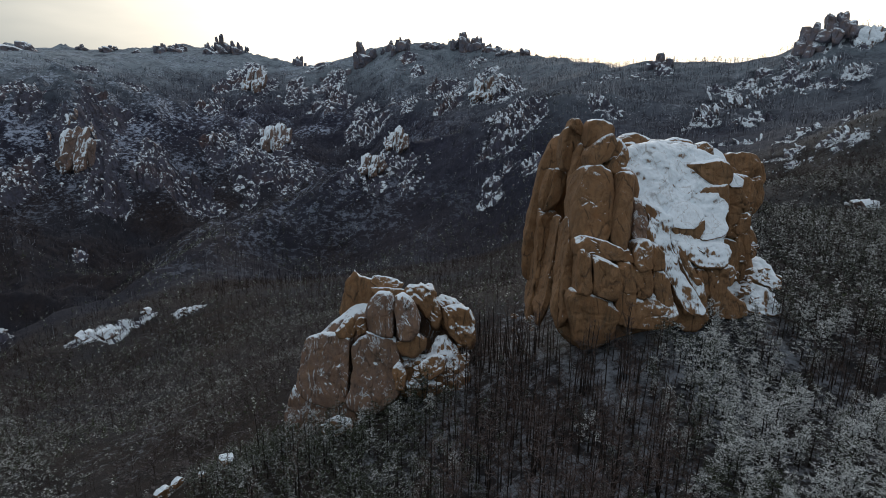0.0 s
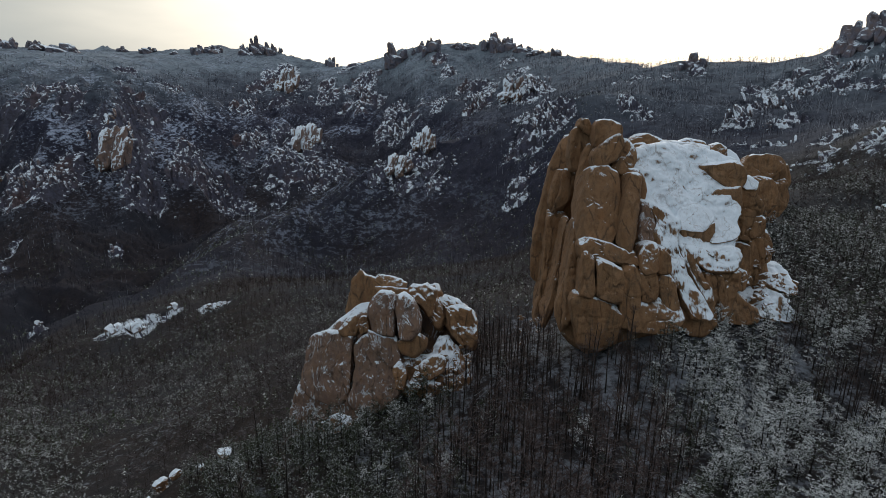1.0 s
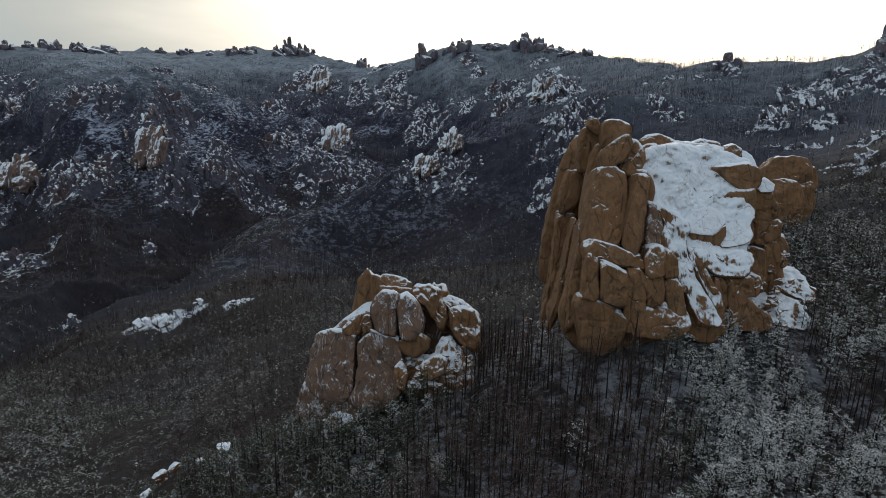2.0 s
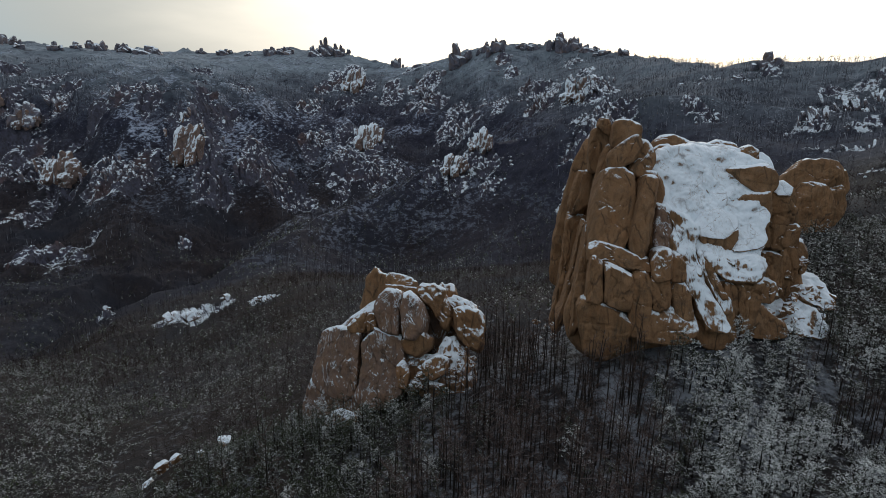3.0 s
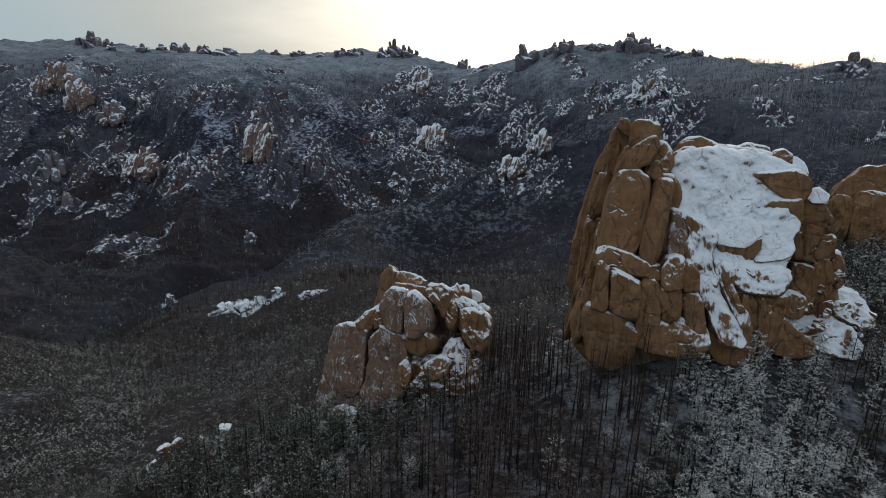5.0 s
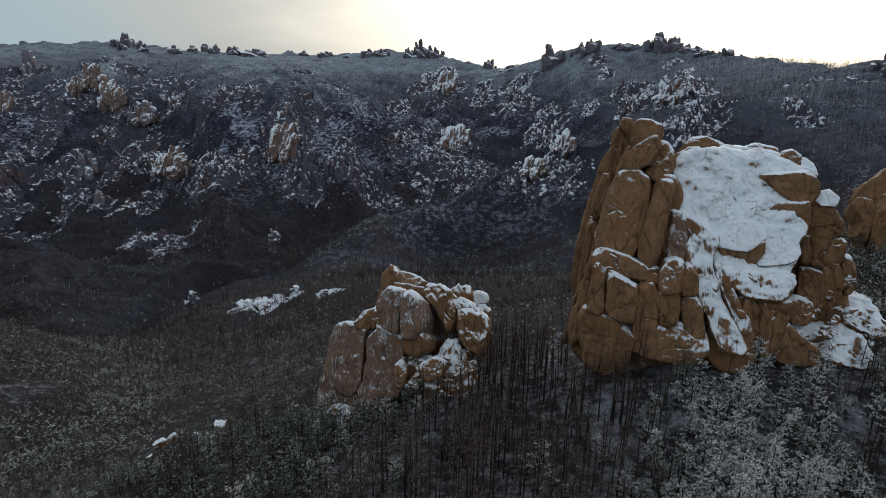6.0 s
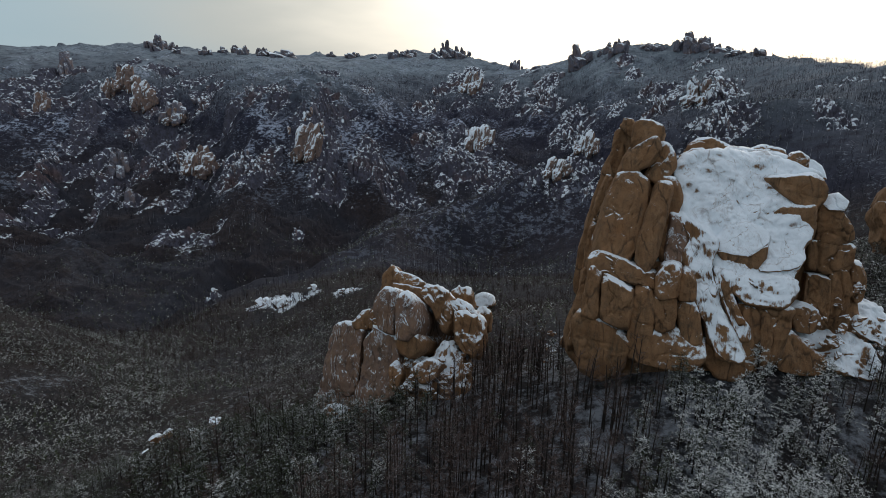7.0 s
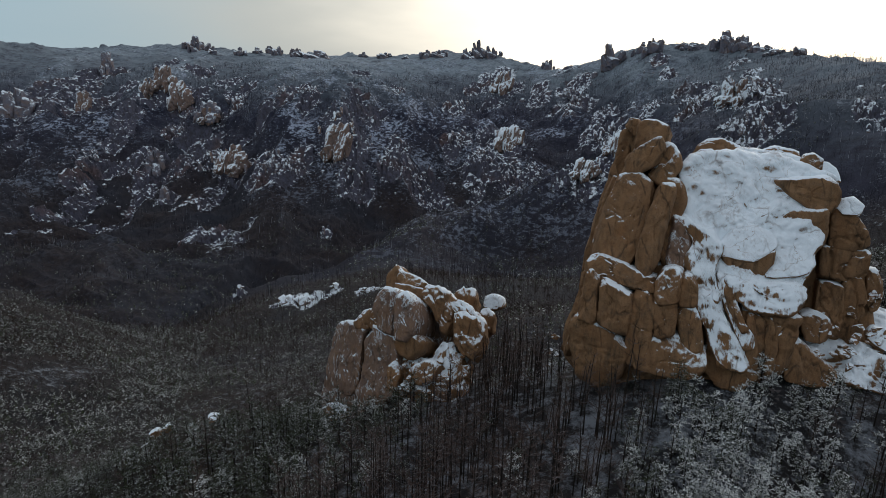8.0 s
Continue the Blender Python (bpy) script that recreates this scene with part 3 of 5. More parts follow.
def land(x, y):
    """The height of the ground: the broad form of knoll, spur, valley and far mountain, with gullies and roughness that grow with distance."""
    x, y = np.asarray(x, float), np.asarray(y, float)
    shape = x.shape
    x, y = x.ravel(), y.ravel()
    z = np.zeros(len(x))
    for i in range(0, len(x), 20000):
        px, py = x[i:i + 20000] / 1000, y[i:i + 20000] / 1000
        r2 = (px[:, None] - KNOTS[None, :, 0] / 1000) ** 2 + (py[:, None] - KNOTS[None, :, 1] / 1000) ** 2
        z[i:i + 20000] = spline_kernel(r2) @ LAND[:len(KNOTS)] + LAND[-3] + LAND[-2] * px + LAND[-1] * py
    z += crest_lift(x, y, CREST_LEFT + CREST_MID[:4], 25, 70) + crest_lift(x, y, CREST_MID[4:] + CREST_RIGHT, 15, 40)
    z += crest_lift(x, y, SPUR, 26, 55) + crest_lift(x, y, EDGE, 14, 30)
    d = np.hypot(x - 20, y)
    far = np.clip((d - 380) / 350, 0, 1) * np.clip((1500 - d) / 350, 0.25, 1) * np.clip((200 - x) / 300, 0.22, 1)
    wx, wy = x + 90 * (fractal(x, y, 240, 3, 5) - 0.5), y + 90 * (fractal(x, y, 240, 3, 6) - 0.5)
    along, across = 0.5 * wx - 0.87 * wy, 0.87 * wx + 0.5 * wy
    z += far * (92 * (fractal(across, along * 0.5, 210, 3, 1, True) - 0.62) + 36 * (fractal(wx, wy, 62, 4, 4, True) - 0.6))
    mid = np.clip((d - 110) / 200, 0, 1)
    z += mid * 8 * (fractal(x, y, 55, 4, 2) - 0.5) + (1 - far) * 2.2 * (fractal(x, y, 14, 3, 3) - 0.5)
    rock = stony(x, y) * np.clip((d - 230) / 200, 0, 1)
    crest = np.clip(crest_lift(x, y, CREST_LEFT + CREST_MID[:4], 1, 60) - 0.45, 0, 1) * 2 * np.clip((fractal(x, y, 60, 3, 23) - 0.42) * 6, 0, 1)
    at = np.nonzero((rock > 0.02) | (crest > 0.02))[0]
    bx, by = across[at] + 0.35 * along[at], along[at] * 0.8
    big, joint = blocks(bx, by, 19.0, 0.3)
    small, split = blocks(bx + 3 * big, by, 7.5, 4.1)
    tiny, _ = blocks(bx, by - 2 * small, 3.6, 7.7)
    z[at] += rock[at] * (13 * (big - 0.4) + 8 * (small - 0.45) + 4.5 * (tiny - 0.5) - 4.0 * (1 - joint) - 1.6 * (1 - split)) + crest[at] * (8 * np.clip(small - 0.5, 0, 1) + 9 * np.clip(big - 0.55, 0, 1))
    return z.reshape(shape)


def scree(x, y, z):
    """How far the mountain side is open and broken: 1 on the ribs, 0 in the wooded gullies and the valley."""
    wx, wy = x + 90 * (fractal(x, y, 240, 3, 5) - 0.5), y + 90 * (fractal(x, y, 240, 3, 6) - 0.5)
    along, across = 0.5 * wx - 0.87 * wy, 0.87 * wx + 0.5 * wy
    rib = fractal(across, along * 0.5, 210, 3, 1, True) + 0.35 * (fractal(x, y, 45, 3, 34) - 0.5)
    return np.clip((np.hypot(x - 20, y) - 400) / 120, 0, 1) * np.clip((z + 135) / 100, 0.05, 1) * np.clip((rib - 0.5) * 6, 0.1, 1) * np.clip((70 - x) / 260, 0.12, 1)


def ring_sheet():
    """One sheet of ground to the horizon, finer ahead and near by."""
    ahead = np.radians(np.linspace(-66, 43, 760))
    back = np.radians(np.linspace(43, 294, 50))[1:-1]
    turn = np.r_[ahead, back]
    reach = np.r_[0.5, 8 * (330 / 8) ** np.linspace(0, 1, 130), np.linspace(330, 520, 60)[1:], np.linspace(520, 1000, 190)[1:], np.linspace(1000, 1450, 130)[1:], np.linspace(1450, 1900, 40)[1:], np.linspace(1900, 4200, 14)[1:]]
    r, a = np.meshgrid(reach, turn, indexing="ij")
    x, y = 20 + r * np.sin(a), r * np.cos(a)
    verts = np.stack([x, y, land(x, y)], 2).reshape(-1, 3)
    n = len(turn)
    i, j = np.meshgrid(np.arange(len(reach) - 1), np.arange(n), indexing="ij")
    i, j = i.ravel(), j.ravel()
    k = (j + 1) % n
    return verts, np.stack([i * n + j, i * n + k, (i + 1) * n + k, (i + 1) * n + j], 1)[:, ::-1]


ground_verts, ground_faces = ring_sheet()
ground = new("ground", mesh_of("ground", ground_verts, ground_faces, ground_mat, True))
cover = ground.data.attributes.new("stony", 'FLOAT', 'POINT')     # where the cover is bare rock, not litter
broken = ground.data.attributes.new("scree", 'FLOAT', 'POINT')     # where small ledges of the mountain side hold snow; also masks the haze-blue litter
gx, gy = ground_verts[:, 0], ground_verts[:, 1]
rocky = stony(gx, gy)
ground.data.polygons.foreach_set("use_smooth", rocky[ground_faces[:, 0]] < 0.12)
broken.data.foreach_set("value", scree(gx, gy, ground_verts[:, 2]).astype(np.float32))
cover.data.foreach_set("value", rocky.astype(np.float32))
tagged(ground, "steep mountain ground with brown leaf litter and thin patchy snow", "ground", kind="structure")


# ---------------------------------------------------------------- granite rocks
def smooth_outline(points, spacing, worn):
    """The outline with its corners a little worn, walked at even steps."""
    p = np.array(points, float)
    if ((p[:, 0] * np.roll(p[:, 1], -1)) - (np.roll(p[:, 0], -1) * p[:, 1])).sum() < 0:
        p = p[::-1]
    for share in (0.16 * worn, 0.22 * min(1, worn + 0.2)):
        q = np.roll(p, -1, 0)
        p = np.stack([p + share * (q - p), q - share * (q - p)], 1).reshape(-1, 2)
    closed = np.r_[p, p[:1]]
    run = np.r_[0, np.cumsum(np.hypot(*np.diff(closed, axis=0).T))]
    at = np.linspace(0, run[-1], int(np.clip(run[-1] / spacing, 48, 240)), endpoint=False)
    return np.c_[np.interp(at, run, closed[:, 0]), np.interp(at, run, closed[:, 1])]


def rough_up(me, amount, fine, grooves):
    """Push a rock's skin in and out: broad hollows, ledges and small pits."""
    n = len(me.vertices)
    co, no = np.empty(n * 3, np.float32), np.empty(n * 3, np.float32)
    me.vertices.foreach_get("co", co)
    me.vertices.foreach_get("normal", no)
    co, no = co.reshape(-1, 3), no.reshape(-1, 3)
    push = np.empty(n, np.float32)
    for i, c in enumerate(co):
        v = Vector(c)
        bent = v * 0.3 + 0.25 * noise.noise_vector(v * 0.6)
        bent.z *= 0.6
        near, _ = noise.voronoi(bent)
        split = max(0.0, 0.07 - (near[1] - near[0])) / 0.07
        push[i] = amount * noise.fractal(v * 0.35, 1.0, 2.0, 3) - grooves * split + fine * noise.fractal(v * 1.6, 0.9, 2.0, 4)
    me.vertices.foreach_set("co", (co + no * push[:, None]).ravel())
    me.update()


STONES = [0]


def stone(parent, name, outline, front, lean, skew, depth, edge, material, rough=0.16, fall=0.12, cuts=7, grooves=0.16, worn=1.0, label=""):
    """One stone of an outcrop: an outline in x and z, standing at y = front, its face leaning back by lean and turned by skew,
    with edges rounded over the length edge, going depth metres back and falling off behind; flat cuts chip its sides."""
    STONES[0] += 1
    rnd = random.Random(STONES[0] * 13 + 5)
    p = smooth_outline(outline, 0.8 if name == "core" else 0.34, worn)
    count = len(p)
    c = p.mean(0)
    size = np.hypot(*(p - c).T).mean()
    p = c + (p - c) * (1 + 0.3 / size)
    edge = min(edge * 0.3 + 0.1, size * 0.6)
    rings = int(np.clip(size / (0.6 if name == "core" else 0.22), 10, 44))
    rows = []
    for s in np.linspace(0.03, 1, rings):
        q = c + (p - c) * s
        gap = np.hypot(*(p - q).T)
        inner = np.clip(1 - gap / edge, 0, 1)
        back = edge * 0.8 * (1 - np.sqrt(1 - np.minimum(inner, 0.999) ** 2)) + 0.035 * size * s ** 2
        rows.append(np.c_[q[:, 0], back, q[:, 1]])
    last = rows[-1][:, 1]
    steps = int(np.clip(depth / 0.45, 8, 22))
    for k in np.linspace(0, 1, steps)[1:]:
        q = c + (p - c) * (1.0 - 0.22 * k ** 2)
        rows.append(np.c_[q[:, 0], last + k * depth, q[:, 1] - fall * k * depth])
    rows = np.array(rows)
    rows[:, :, 1] += front + lean * (rows[:, :, 2] - c[1]) + skew * (rows[:, :, 0] - c[0])
    n = len(rows)
    verts = np.r_[rows.reshape(-1, 3), rows[0].mean(0)[None], rows[-1].mean(0)[None]]
    heart = np.array((c[0], front + 0.35 * depth, c[1]))
    v = verts - heart
    for _ in range(cuts):
        d = np.array((rnd.gauss(0, 1), -abs(rnd.gauss(0, 0.8)), rnd.gauss(0.2, 0.8)))
        d = d / np.linalg.norm(d)
        over = v @ d - ((v @ d).max() - rnd.uniform(0.15, 0.55) * min(1.4, size / 3))
        v = v - np.clip(over, 0, None)[:, None] * d * 0.85
    verts = v + heart - np.array(parent.location)
    i, j = np.meshgrid(np.arange(n - 1), np.arange(count), indexing="ij")
    i, j = i.ravel(), j.ravel()
    k = (j + 1) % count
    quads = np.stack([i * count + j, i * count + k, (i + 1) * count + k, (i + 1) * count + j], 1)
    j = np.arange(count)
    k = (j + 1) % count
    caps = np.r_[np.c_[np.full(count, n * count), k, j], np.c_[np.full(count, n * count + 1), (n - 1) * count + j, (n - 1) * count + k]]
    tris = np.r_[quads[:, [0, 1, 2]], quads[:, [0, 2, 3]], caps][:, ::-1]
    me = mesh_of(name, verts, tris, material, True)
    rough_up(me, rough * min(1.6, 0.5 + size / 4), 0.06, grooves)
    ob = new(name, me)
    ob.parent = parent
    if label:
        ob["label"] = label
    return ob


def rock_mesh(seed, detail, material, tall=1.0, chips=11, least=0.42, most=0.8, boxy=0.62, ragged=0.16):
    """A split, angular lump of granite about two metres across."""
    rnd = random.Random(seed)
    bm = bmesh.new()
    bmesh.ops.create_icosphere(bm, subdivisions=detail, radius=1.0)
    planes = []
    for _ in range(chips):
        d = Vector((rnd.gauss(0, 1), rnd.gauss(0, 1), rnd.gauss(0, 0.7))).normalized()
        planes.append((d, rnd.uniform(least, most)))
    shift = Vector((seed * 3.7, seed * 1.3, 0))
    for v in bm.verts:
        v.co = Vector([math.copysign(abs(c) ** boxy, c) for c in v.co]) * 0.85
        v.co.z *= tall
        for d, r in planes:
            over = v.co.dot(d) - r
            if over > 0:
                v.co -= d * over
        v.co += v.co.normalized() * (ragged * noise.fractal(v.co * 1.6 + shift, 1.0, 2.0, 4))
    me = bpy.data.meshes.new("stone")
    bm.to_mesh(me)
    bm.free()
    me.materials.append(material)
    return me


tower = thing("rock_tower", (36, 104, -3), "tall brown granite tower of worn blocks with snowy sloping side", "rock tower")
crag = thing("rock_crag", (-12, 98, -22), "brown granite crag of piled boulders dusted with snow", "rock crag")
outcrop = thing("rock_outcrop", (88, 178, 2), "brown granite outcrop of angular blocks among dark trees", "rock outcrop")
far_ball = thing("round_boulder", (-6.5, 146, -18), "round granite boulder with a thick cap of snow", "boulder")
stone(tower, "pillar", [(23.8, 32.1), (24.8, 33.1), (25.9, 32.1), (27.1, 31.6), (27.0, 29.0), (26.3, 27.0), (25.5, 25.1), (23.9, 25.1), (23.5, 27.7)], 114.1, 0.12, 0, 7, 1.0, granite, worn=0.3, grooves=0.3, cuts=10)
stone(tower, "cap_stone", [(24.7, 33.3), (25.1, 34.6), (26.4, 34.5), (26.9, 33.6), (27.0, 31.8), (25.9, 32.3)], 113.6, 0.1, 0, 6, 0.8, granite_ledge, worn=0.5)
stone(tower, "pillar", [(22.3, 24.1), (23.5, 24.0), (23.3, 21.1), (22.8, 18.5), (21.4, 16.4), (20.8, 18.1), (21.5, 21.6)], 119.4, 0.15, 0, 7, 0.8, granite, worn=0.3, grooves=0.3, cuts=10)
stone(tower, "pillar", [(23.3, 24.3), (25.4, 24.5), (25.9, 23.2), (24.7, 19.0), (23.6, 16.6), (21.3, 16.3), (22.7, 19.9)], 118.4, 0.15, 0, 8, 0.8, granite, worn=0.3, grooves=0.3, cuts=10)
stone(tower, "pillar", [(20.7, 16.2), (22.4, 15.9), (24.4, 15.5), (24.0, 12.3), (22.9, 7.0), (21.9, 0.6), (20.8, -3.8), (19.4, -7.1), (18.6, -5.0), (19.6, 0.9), (20.1, 6.8), (20.4, 12.1)], 115.5, 0.25, 0, 9, 1.0, granite, worn=0.3, grooves=0.3, cuts=10)
stone(tower, "pillar", [(23.0, 16.5), (23.7, 16.0), (23.3, 12.2), (22.7, 8.3), (22.1, 3.5), (21.5, -1.2), (20.6, -3.2), (19.0, -2.4), (20.4, 2.0), (21.4, 7.3), (22.4, 12.1)], 107.1, 0.35, 0, 9, 1.0, granite, worn=0.3, grooves=0.3, cuts=10)
stone(tower, "pillar", [(23.3, 18.0), (24.1, 16.3), (23.9, 13.7), (23.8, 11.1), (23.5, 7.7), (23.2, 5.6), (22.6, 1.0), (21.4, 0.4), (21.3, 4.2), (21.8, 8.8), (22.7, 13.6)], 97.8, 0.42, 0, 10, 0.8, granite, worn=0.3, grooves=0.3, cuts=10)
stone(tower, "cap_stone", [(27.1, 30.2), (26.9, 32.2), (27.0, 33.8), (27.7, 34.8), (29.6, 34.7), (31.0, 34.0), (31.7, 32.8), (31.5, 31.3), (30.3, 30.8), (28.5, 30.6)], 108.6, 0.25, 0, 8, 1.6, granite_ledge, worn=0.5)
stone(tower, "boulder", [(26.0, 28.4), (26.4, 29.5), (27.6, 30.8), (30.4, 32.5), (31.0, 31.5), (31.6, 29.9), (30.4, 28.5), (27.9, 27.2), (26.4, 27.2)], 104.8, 0.3, 0, 7, 1.8, granite)
stone(tower, "boulder", [(30.9, 30.5), (31.4, 31.6), (32.5, 31.2), (33.4, 29.9), (33.9, 28.2), (32.7, 26.4), (31.2, 25.6), (29.4, 26.9), (30.3, 28.3)], 105.8, 0.45, 0, 8, 1.5, granite_capped)
stone(tower, "column", [(24.2, 25.3), (25.2, 26.4), (26.6, 27.0), (28.0, 27.2), (29.4, 26.6), (30.5, 25.7), (31.0, 24.4), (30.5, 20.7), (29.7, 15.6), (28.2, 14.8), (24.9, 15.7), (23.4, 14.9), (23.4, 18.6), (23.9, 22.8)], 100.4, 0.5, 0, 12, 2.2, granite_ledge)
stone(tower, "column", [(30.9, 25.0), (31.3, 26.0), (32.2, 26.3), (33.4, 26.2), (33.8, 25.1), (33.2, 20.7), (32.8, 16.3), (32.1, 14.5), (30.8, 14.2), (29.6, 15.9), (30.1, 19.3), (30.8, 23.5)], 98.3, 0.46, 0, 11, 1.5, granite_ledge)
stone(tower, "boulder", [(32.1, 26.6), (33.7, 26.7), (34.8, 25.3), (35.3, 23.6), (34.8, 21.9), (34.1, 17.2), (33.4, 14.6), (32.7, 17.1), (33.3, 22.2)], 102.1, 0.4, 0, 10, 1.5, granite)
stone(tower, "block", [(23.4, 14.9), (23.7, 15.6), (24.8, 16.2), (28.3, 15.5), (30.9, 14.3), (32.7, 14.0), (32.8, 12.0), (30.2, 12.0), (27.7, 12.4), (25.8, 12.9), (24.5, 13.6), (23.7, 13.1)], 95.4, 0.4, 0, 10, 0.9, granite_ledge, worn=0.35, grooves=0.3)
stone(tower, "block", [(23.8, 14.0), (24.6, 14.1), (25.7, 13.0), (25.8, 10.3), (26.0, 7.3), (24.7, 7.1), (23.3, 7.6), (23.4, 10.5)], 93.0, 0.22, 0, 9, 0.8, granite_ledge, worn=0.35, grooves=0.3)
stone(tower, "block", [(25.8, 13.5), (27.9, 12.8), (30.1, 11.8), (30.1, 9.1), (29.9, 6.5), (28.0, 6.7), (26.1, 7.3), (26.0, 10.4)], 92.6, 0.2, 0, 9, 0.8, granite_ledge, worn=0.35, grooves=0.3)
stone(tower, "column", [(30.3, 12.1), (31.8, 12.1), (33.3, 11.8), (33.6, 7.8), (33.2, 4.8), (32.6, 2.5), (30.1, 2.2), (30.1, 7.0), (30.2, 9.6)], 93.3, 0.22, 0, 10, 1.0, granite_ledge)
stone(tower, "boulder", [(33.0, 13.9), (33.6, 15.1), (35.0, 15.7), (36.2, 15.3), (36.1, 13.0), (36.0, 11.4), (34.6, 11.1), (33.3, 11.3)], 94.8, 0.5, 0, 8, 1.4, granite_capped)
stone(tower, "boulder", [(35.9, 14.0), (36.7, 14.9), (37.7, 14.5), (38.3, 13.2), (38.3, 11.3), (37.4, 10.8), (36.3, 10.9)], 95.4, 0.25, 0, 8, 1.2, granite)
stone(tower, "block", [(33.1, 11.2), (34.7, 11.3), (35.9, 11.1), (36.1, 9.2), (36.1, 7.1), (34.7, 6.6), (33.6, 6.8)], 93.7, 0.25, 0, 8, 1.0, granite_ledge, worn=0.35, grooves=0.3)
stone(tower, "boulder", [(36.2, 9.9), (37.1, 10.7), (38.3, 10.6), (39.2, 8.9), (39.8, 6.7), (39.8, 5.2), (38.4, 5.0), (36.8, 6.5)], 94.3, 0.3, 0, 8, 1.2, granite_capped)
stone(tower, "base_boulder", [(21.8, 4.2), (22.2, 6.3), (23.1, 7.5), (25.9, 6.9), (29.4, 5.8), (30.7, 5.0), (30.8, 2.7), (29.4, -0.9), (27.2, -2.2), (24.8, -2.2), (22.9, -0.1)], 92.0, 0.05, 0, 12, 3.2, granite)
stone(tower, "base_boulder", [(30.2, 4.0), (31.5, 5.7), (33.9, 6.5), (36.3, 7.0), (38.6, 6.3), (40.1, 5.6), (40.4, 3.5), (39.1, 1.7), (35.2, 1.0), (31.4, 1.6)], 92.6, 0.3, 0, 10, 1.8, granite_capped)
stone(tower, "snow_slab", [(33.6, 27.0), (35.4, 29.6), (39.1, 30.3), (43.8, 30.4), (48.6, 29.3), (53.3, 28.1), (55.1, 27.1), (54.2, 23.4), (53.0, 19.0), (52.3, 15.8), (51.0, 12.1), (48.1, 10.5), (44.7, 12.1), (41.5, 14.7), (38.3, 14.7), (35.9, 17.3), (35.2, 22.8)], 106.5, 0.85, 0.3, 14, 1.5, granite_snowed, rough=0.5, grooves=0.15)
stone(tower, "boulder", [(46.7, 26.8), (47.8, 27.4), (50.5, 27.5), (53.2, 28.1), (54.8, 26.6), (55.1, 23.8), (53.6, 23.0), (51.5, 23.3), (49.0, 24.9)], 110.3, 0.15, 0.1, 7, 1.4, granite)
stone(tower, "boulder", [(47.4, 22.1), (49.4, 22.9), (52.0, 23.0), (53.7, 23.6), (54.0, 21.0), (53.6, 18.5), (52.2, 17.9), (50.1, 20.0)], 108.3, 0.2, 0.1, 7, 1.2, granite)
stone(tower, "ramp", [(35.0, 21.8), (37.3, 20.3), (40.8, 19.4), (40.4, 14.8), (41.8, 10.7), (43.6, 7.7), (45.9, 4.4), (44.4, 3.9), (42.3, 3.6), (41.0, 5.2), (39.2, 8.7), (38.0, 11.7), (36.6, 14.8), (36.6, 18.6)], 97.4, 0.55, 0.1, 6, 0.9, granite_streaked, rough=0.4, worn=0.6)
stone(tower, "rib", [(33.9, 21.7), (35.6, 21.3), (36.7, 18.9), (36.7, 15.2), (34.9, 14.3), (33.6, 16.2)], 100.2, 0.35, 0.1, 6, 0.9, granite_dusted, worn=0.5)
stone(tower, "dome", [(40.1, 17.2), (40.6, 19.0), (42.0, 20.5), (44.5, 20.9), (46.7, 20.2), (47.7, 19.2), (47.4, 17.7), (45.5, 16.7), (42.9, 16.8)], 102.8, 0.95, 0.2, 6, 1.4, granite_snowed, worn=0.8, rough=0.25, grooves=0.0)
stone(tower, "dome_face", [(40.4, 17.4), (43.0, 17.0), (45.6, 17.0), (47.3, 18.5), (47.3, 16.2), (46.4, 14.8), (45.0, 14.3), (43.0, 15.0), (41.4, 16.2)], 101.4, 0.12, 0.2, 6, 1.6, granite, worn=0.8)
stone(tower, "bulge", [(41.3, 15.5), (43.7, 14.3), (47.2, 14.2), (49.8, 14.7), (51.6, 14.4), (51.3, 12.5), (50.1, 10.9), (47.9, 10.4), (45.4, 10.8), (43.5, 12.0), (42.0, 13.8)], 98.9, 0.7, 0.25, 6, 1.2, granite_streaked, rough=0.4)
stone(tower, "dome", [(48.0, 19.2), (49.9, 19.8), (51.3, 18.8), (51.8, 17.3), (52.6, 16.0), (50.6, 15.2), (47.9, 14.9), (46.5, 15.0), (47.7, 17.0)], 104.0, 1.1, 0.25, 6, 1.2, granite_snowed, worn=0.6)
stone(tower, "rib", [(44.7, 9.9), (45.7, 10.3), (46.5, 6.5), (47.3, 2.1), (46.1, 2.2), (45.1, 5.6)], 96.4, 0.2, 0.1, 5, 0.7, granite, worn=0.5)
stone(tower, "rib", [(47.4, 9.6), (48.6, 9.5), (49.1, 6.0), (48.9, 2.5), (48.0, 2.2), (47.5, 6.3)], 97.4, 0.2, 0.1, 5, 0.7, granite, worn=0.5)
stone(tower, "rib", [(41.3, 13.8), (42.2, 14.0), (43.7, 11.2), (45.0, 8.9), (44.2, 8.5), (42.6, 10.6)], 96.9, 0.55, 0.1, 4, 0.6, granite_capped, worn=0.5)
stone(tower, "face", [(44.1, 11.3), (46.5, 10.8), (49.2, 10.0), (51.1, 10.4), (51.5, 6.2), (50.0, 2.2), (47.6, 1.2), (45.5, 2.2), (44.2, 6.2)], 97.9, 0.22, 0.25, 9, 1.2, granite_ledge, worn=0.4, grooves=0.5, rough=0.3)
stone(tower, "rib", [(40.5, 15.1), (41.4, 15.1), (42.8, 12.6), (44.4, 9.1), (46.2, 7.8), (46.1, 6.7), (44.8, 6.3), (42.7, 9.4), (41.1, 12.1)], 97.1, 0.5, 0.1, 6, 0.9, granite_streaked, worn=0.5)
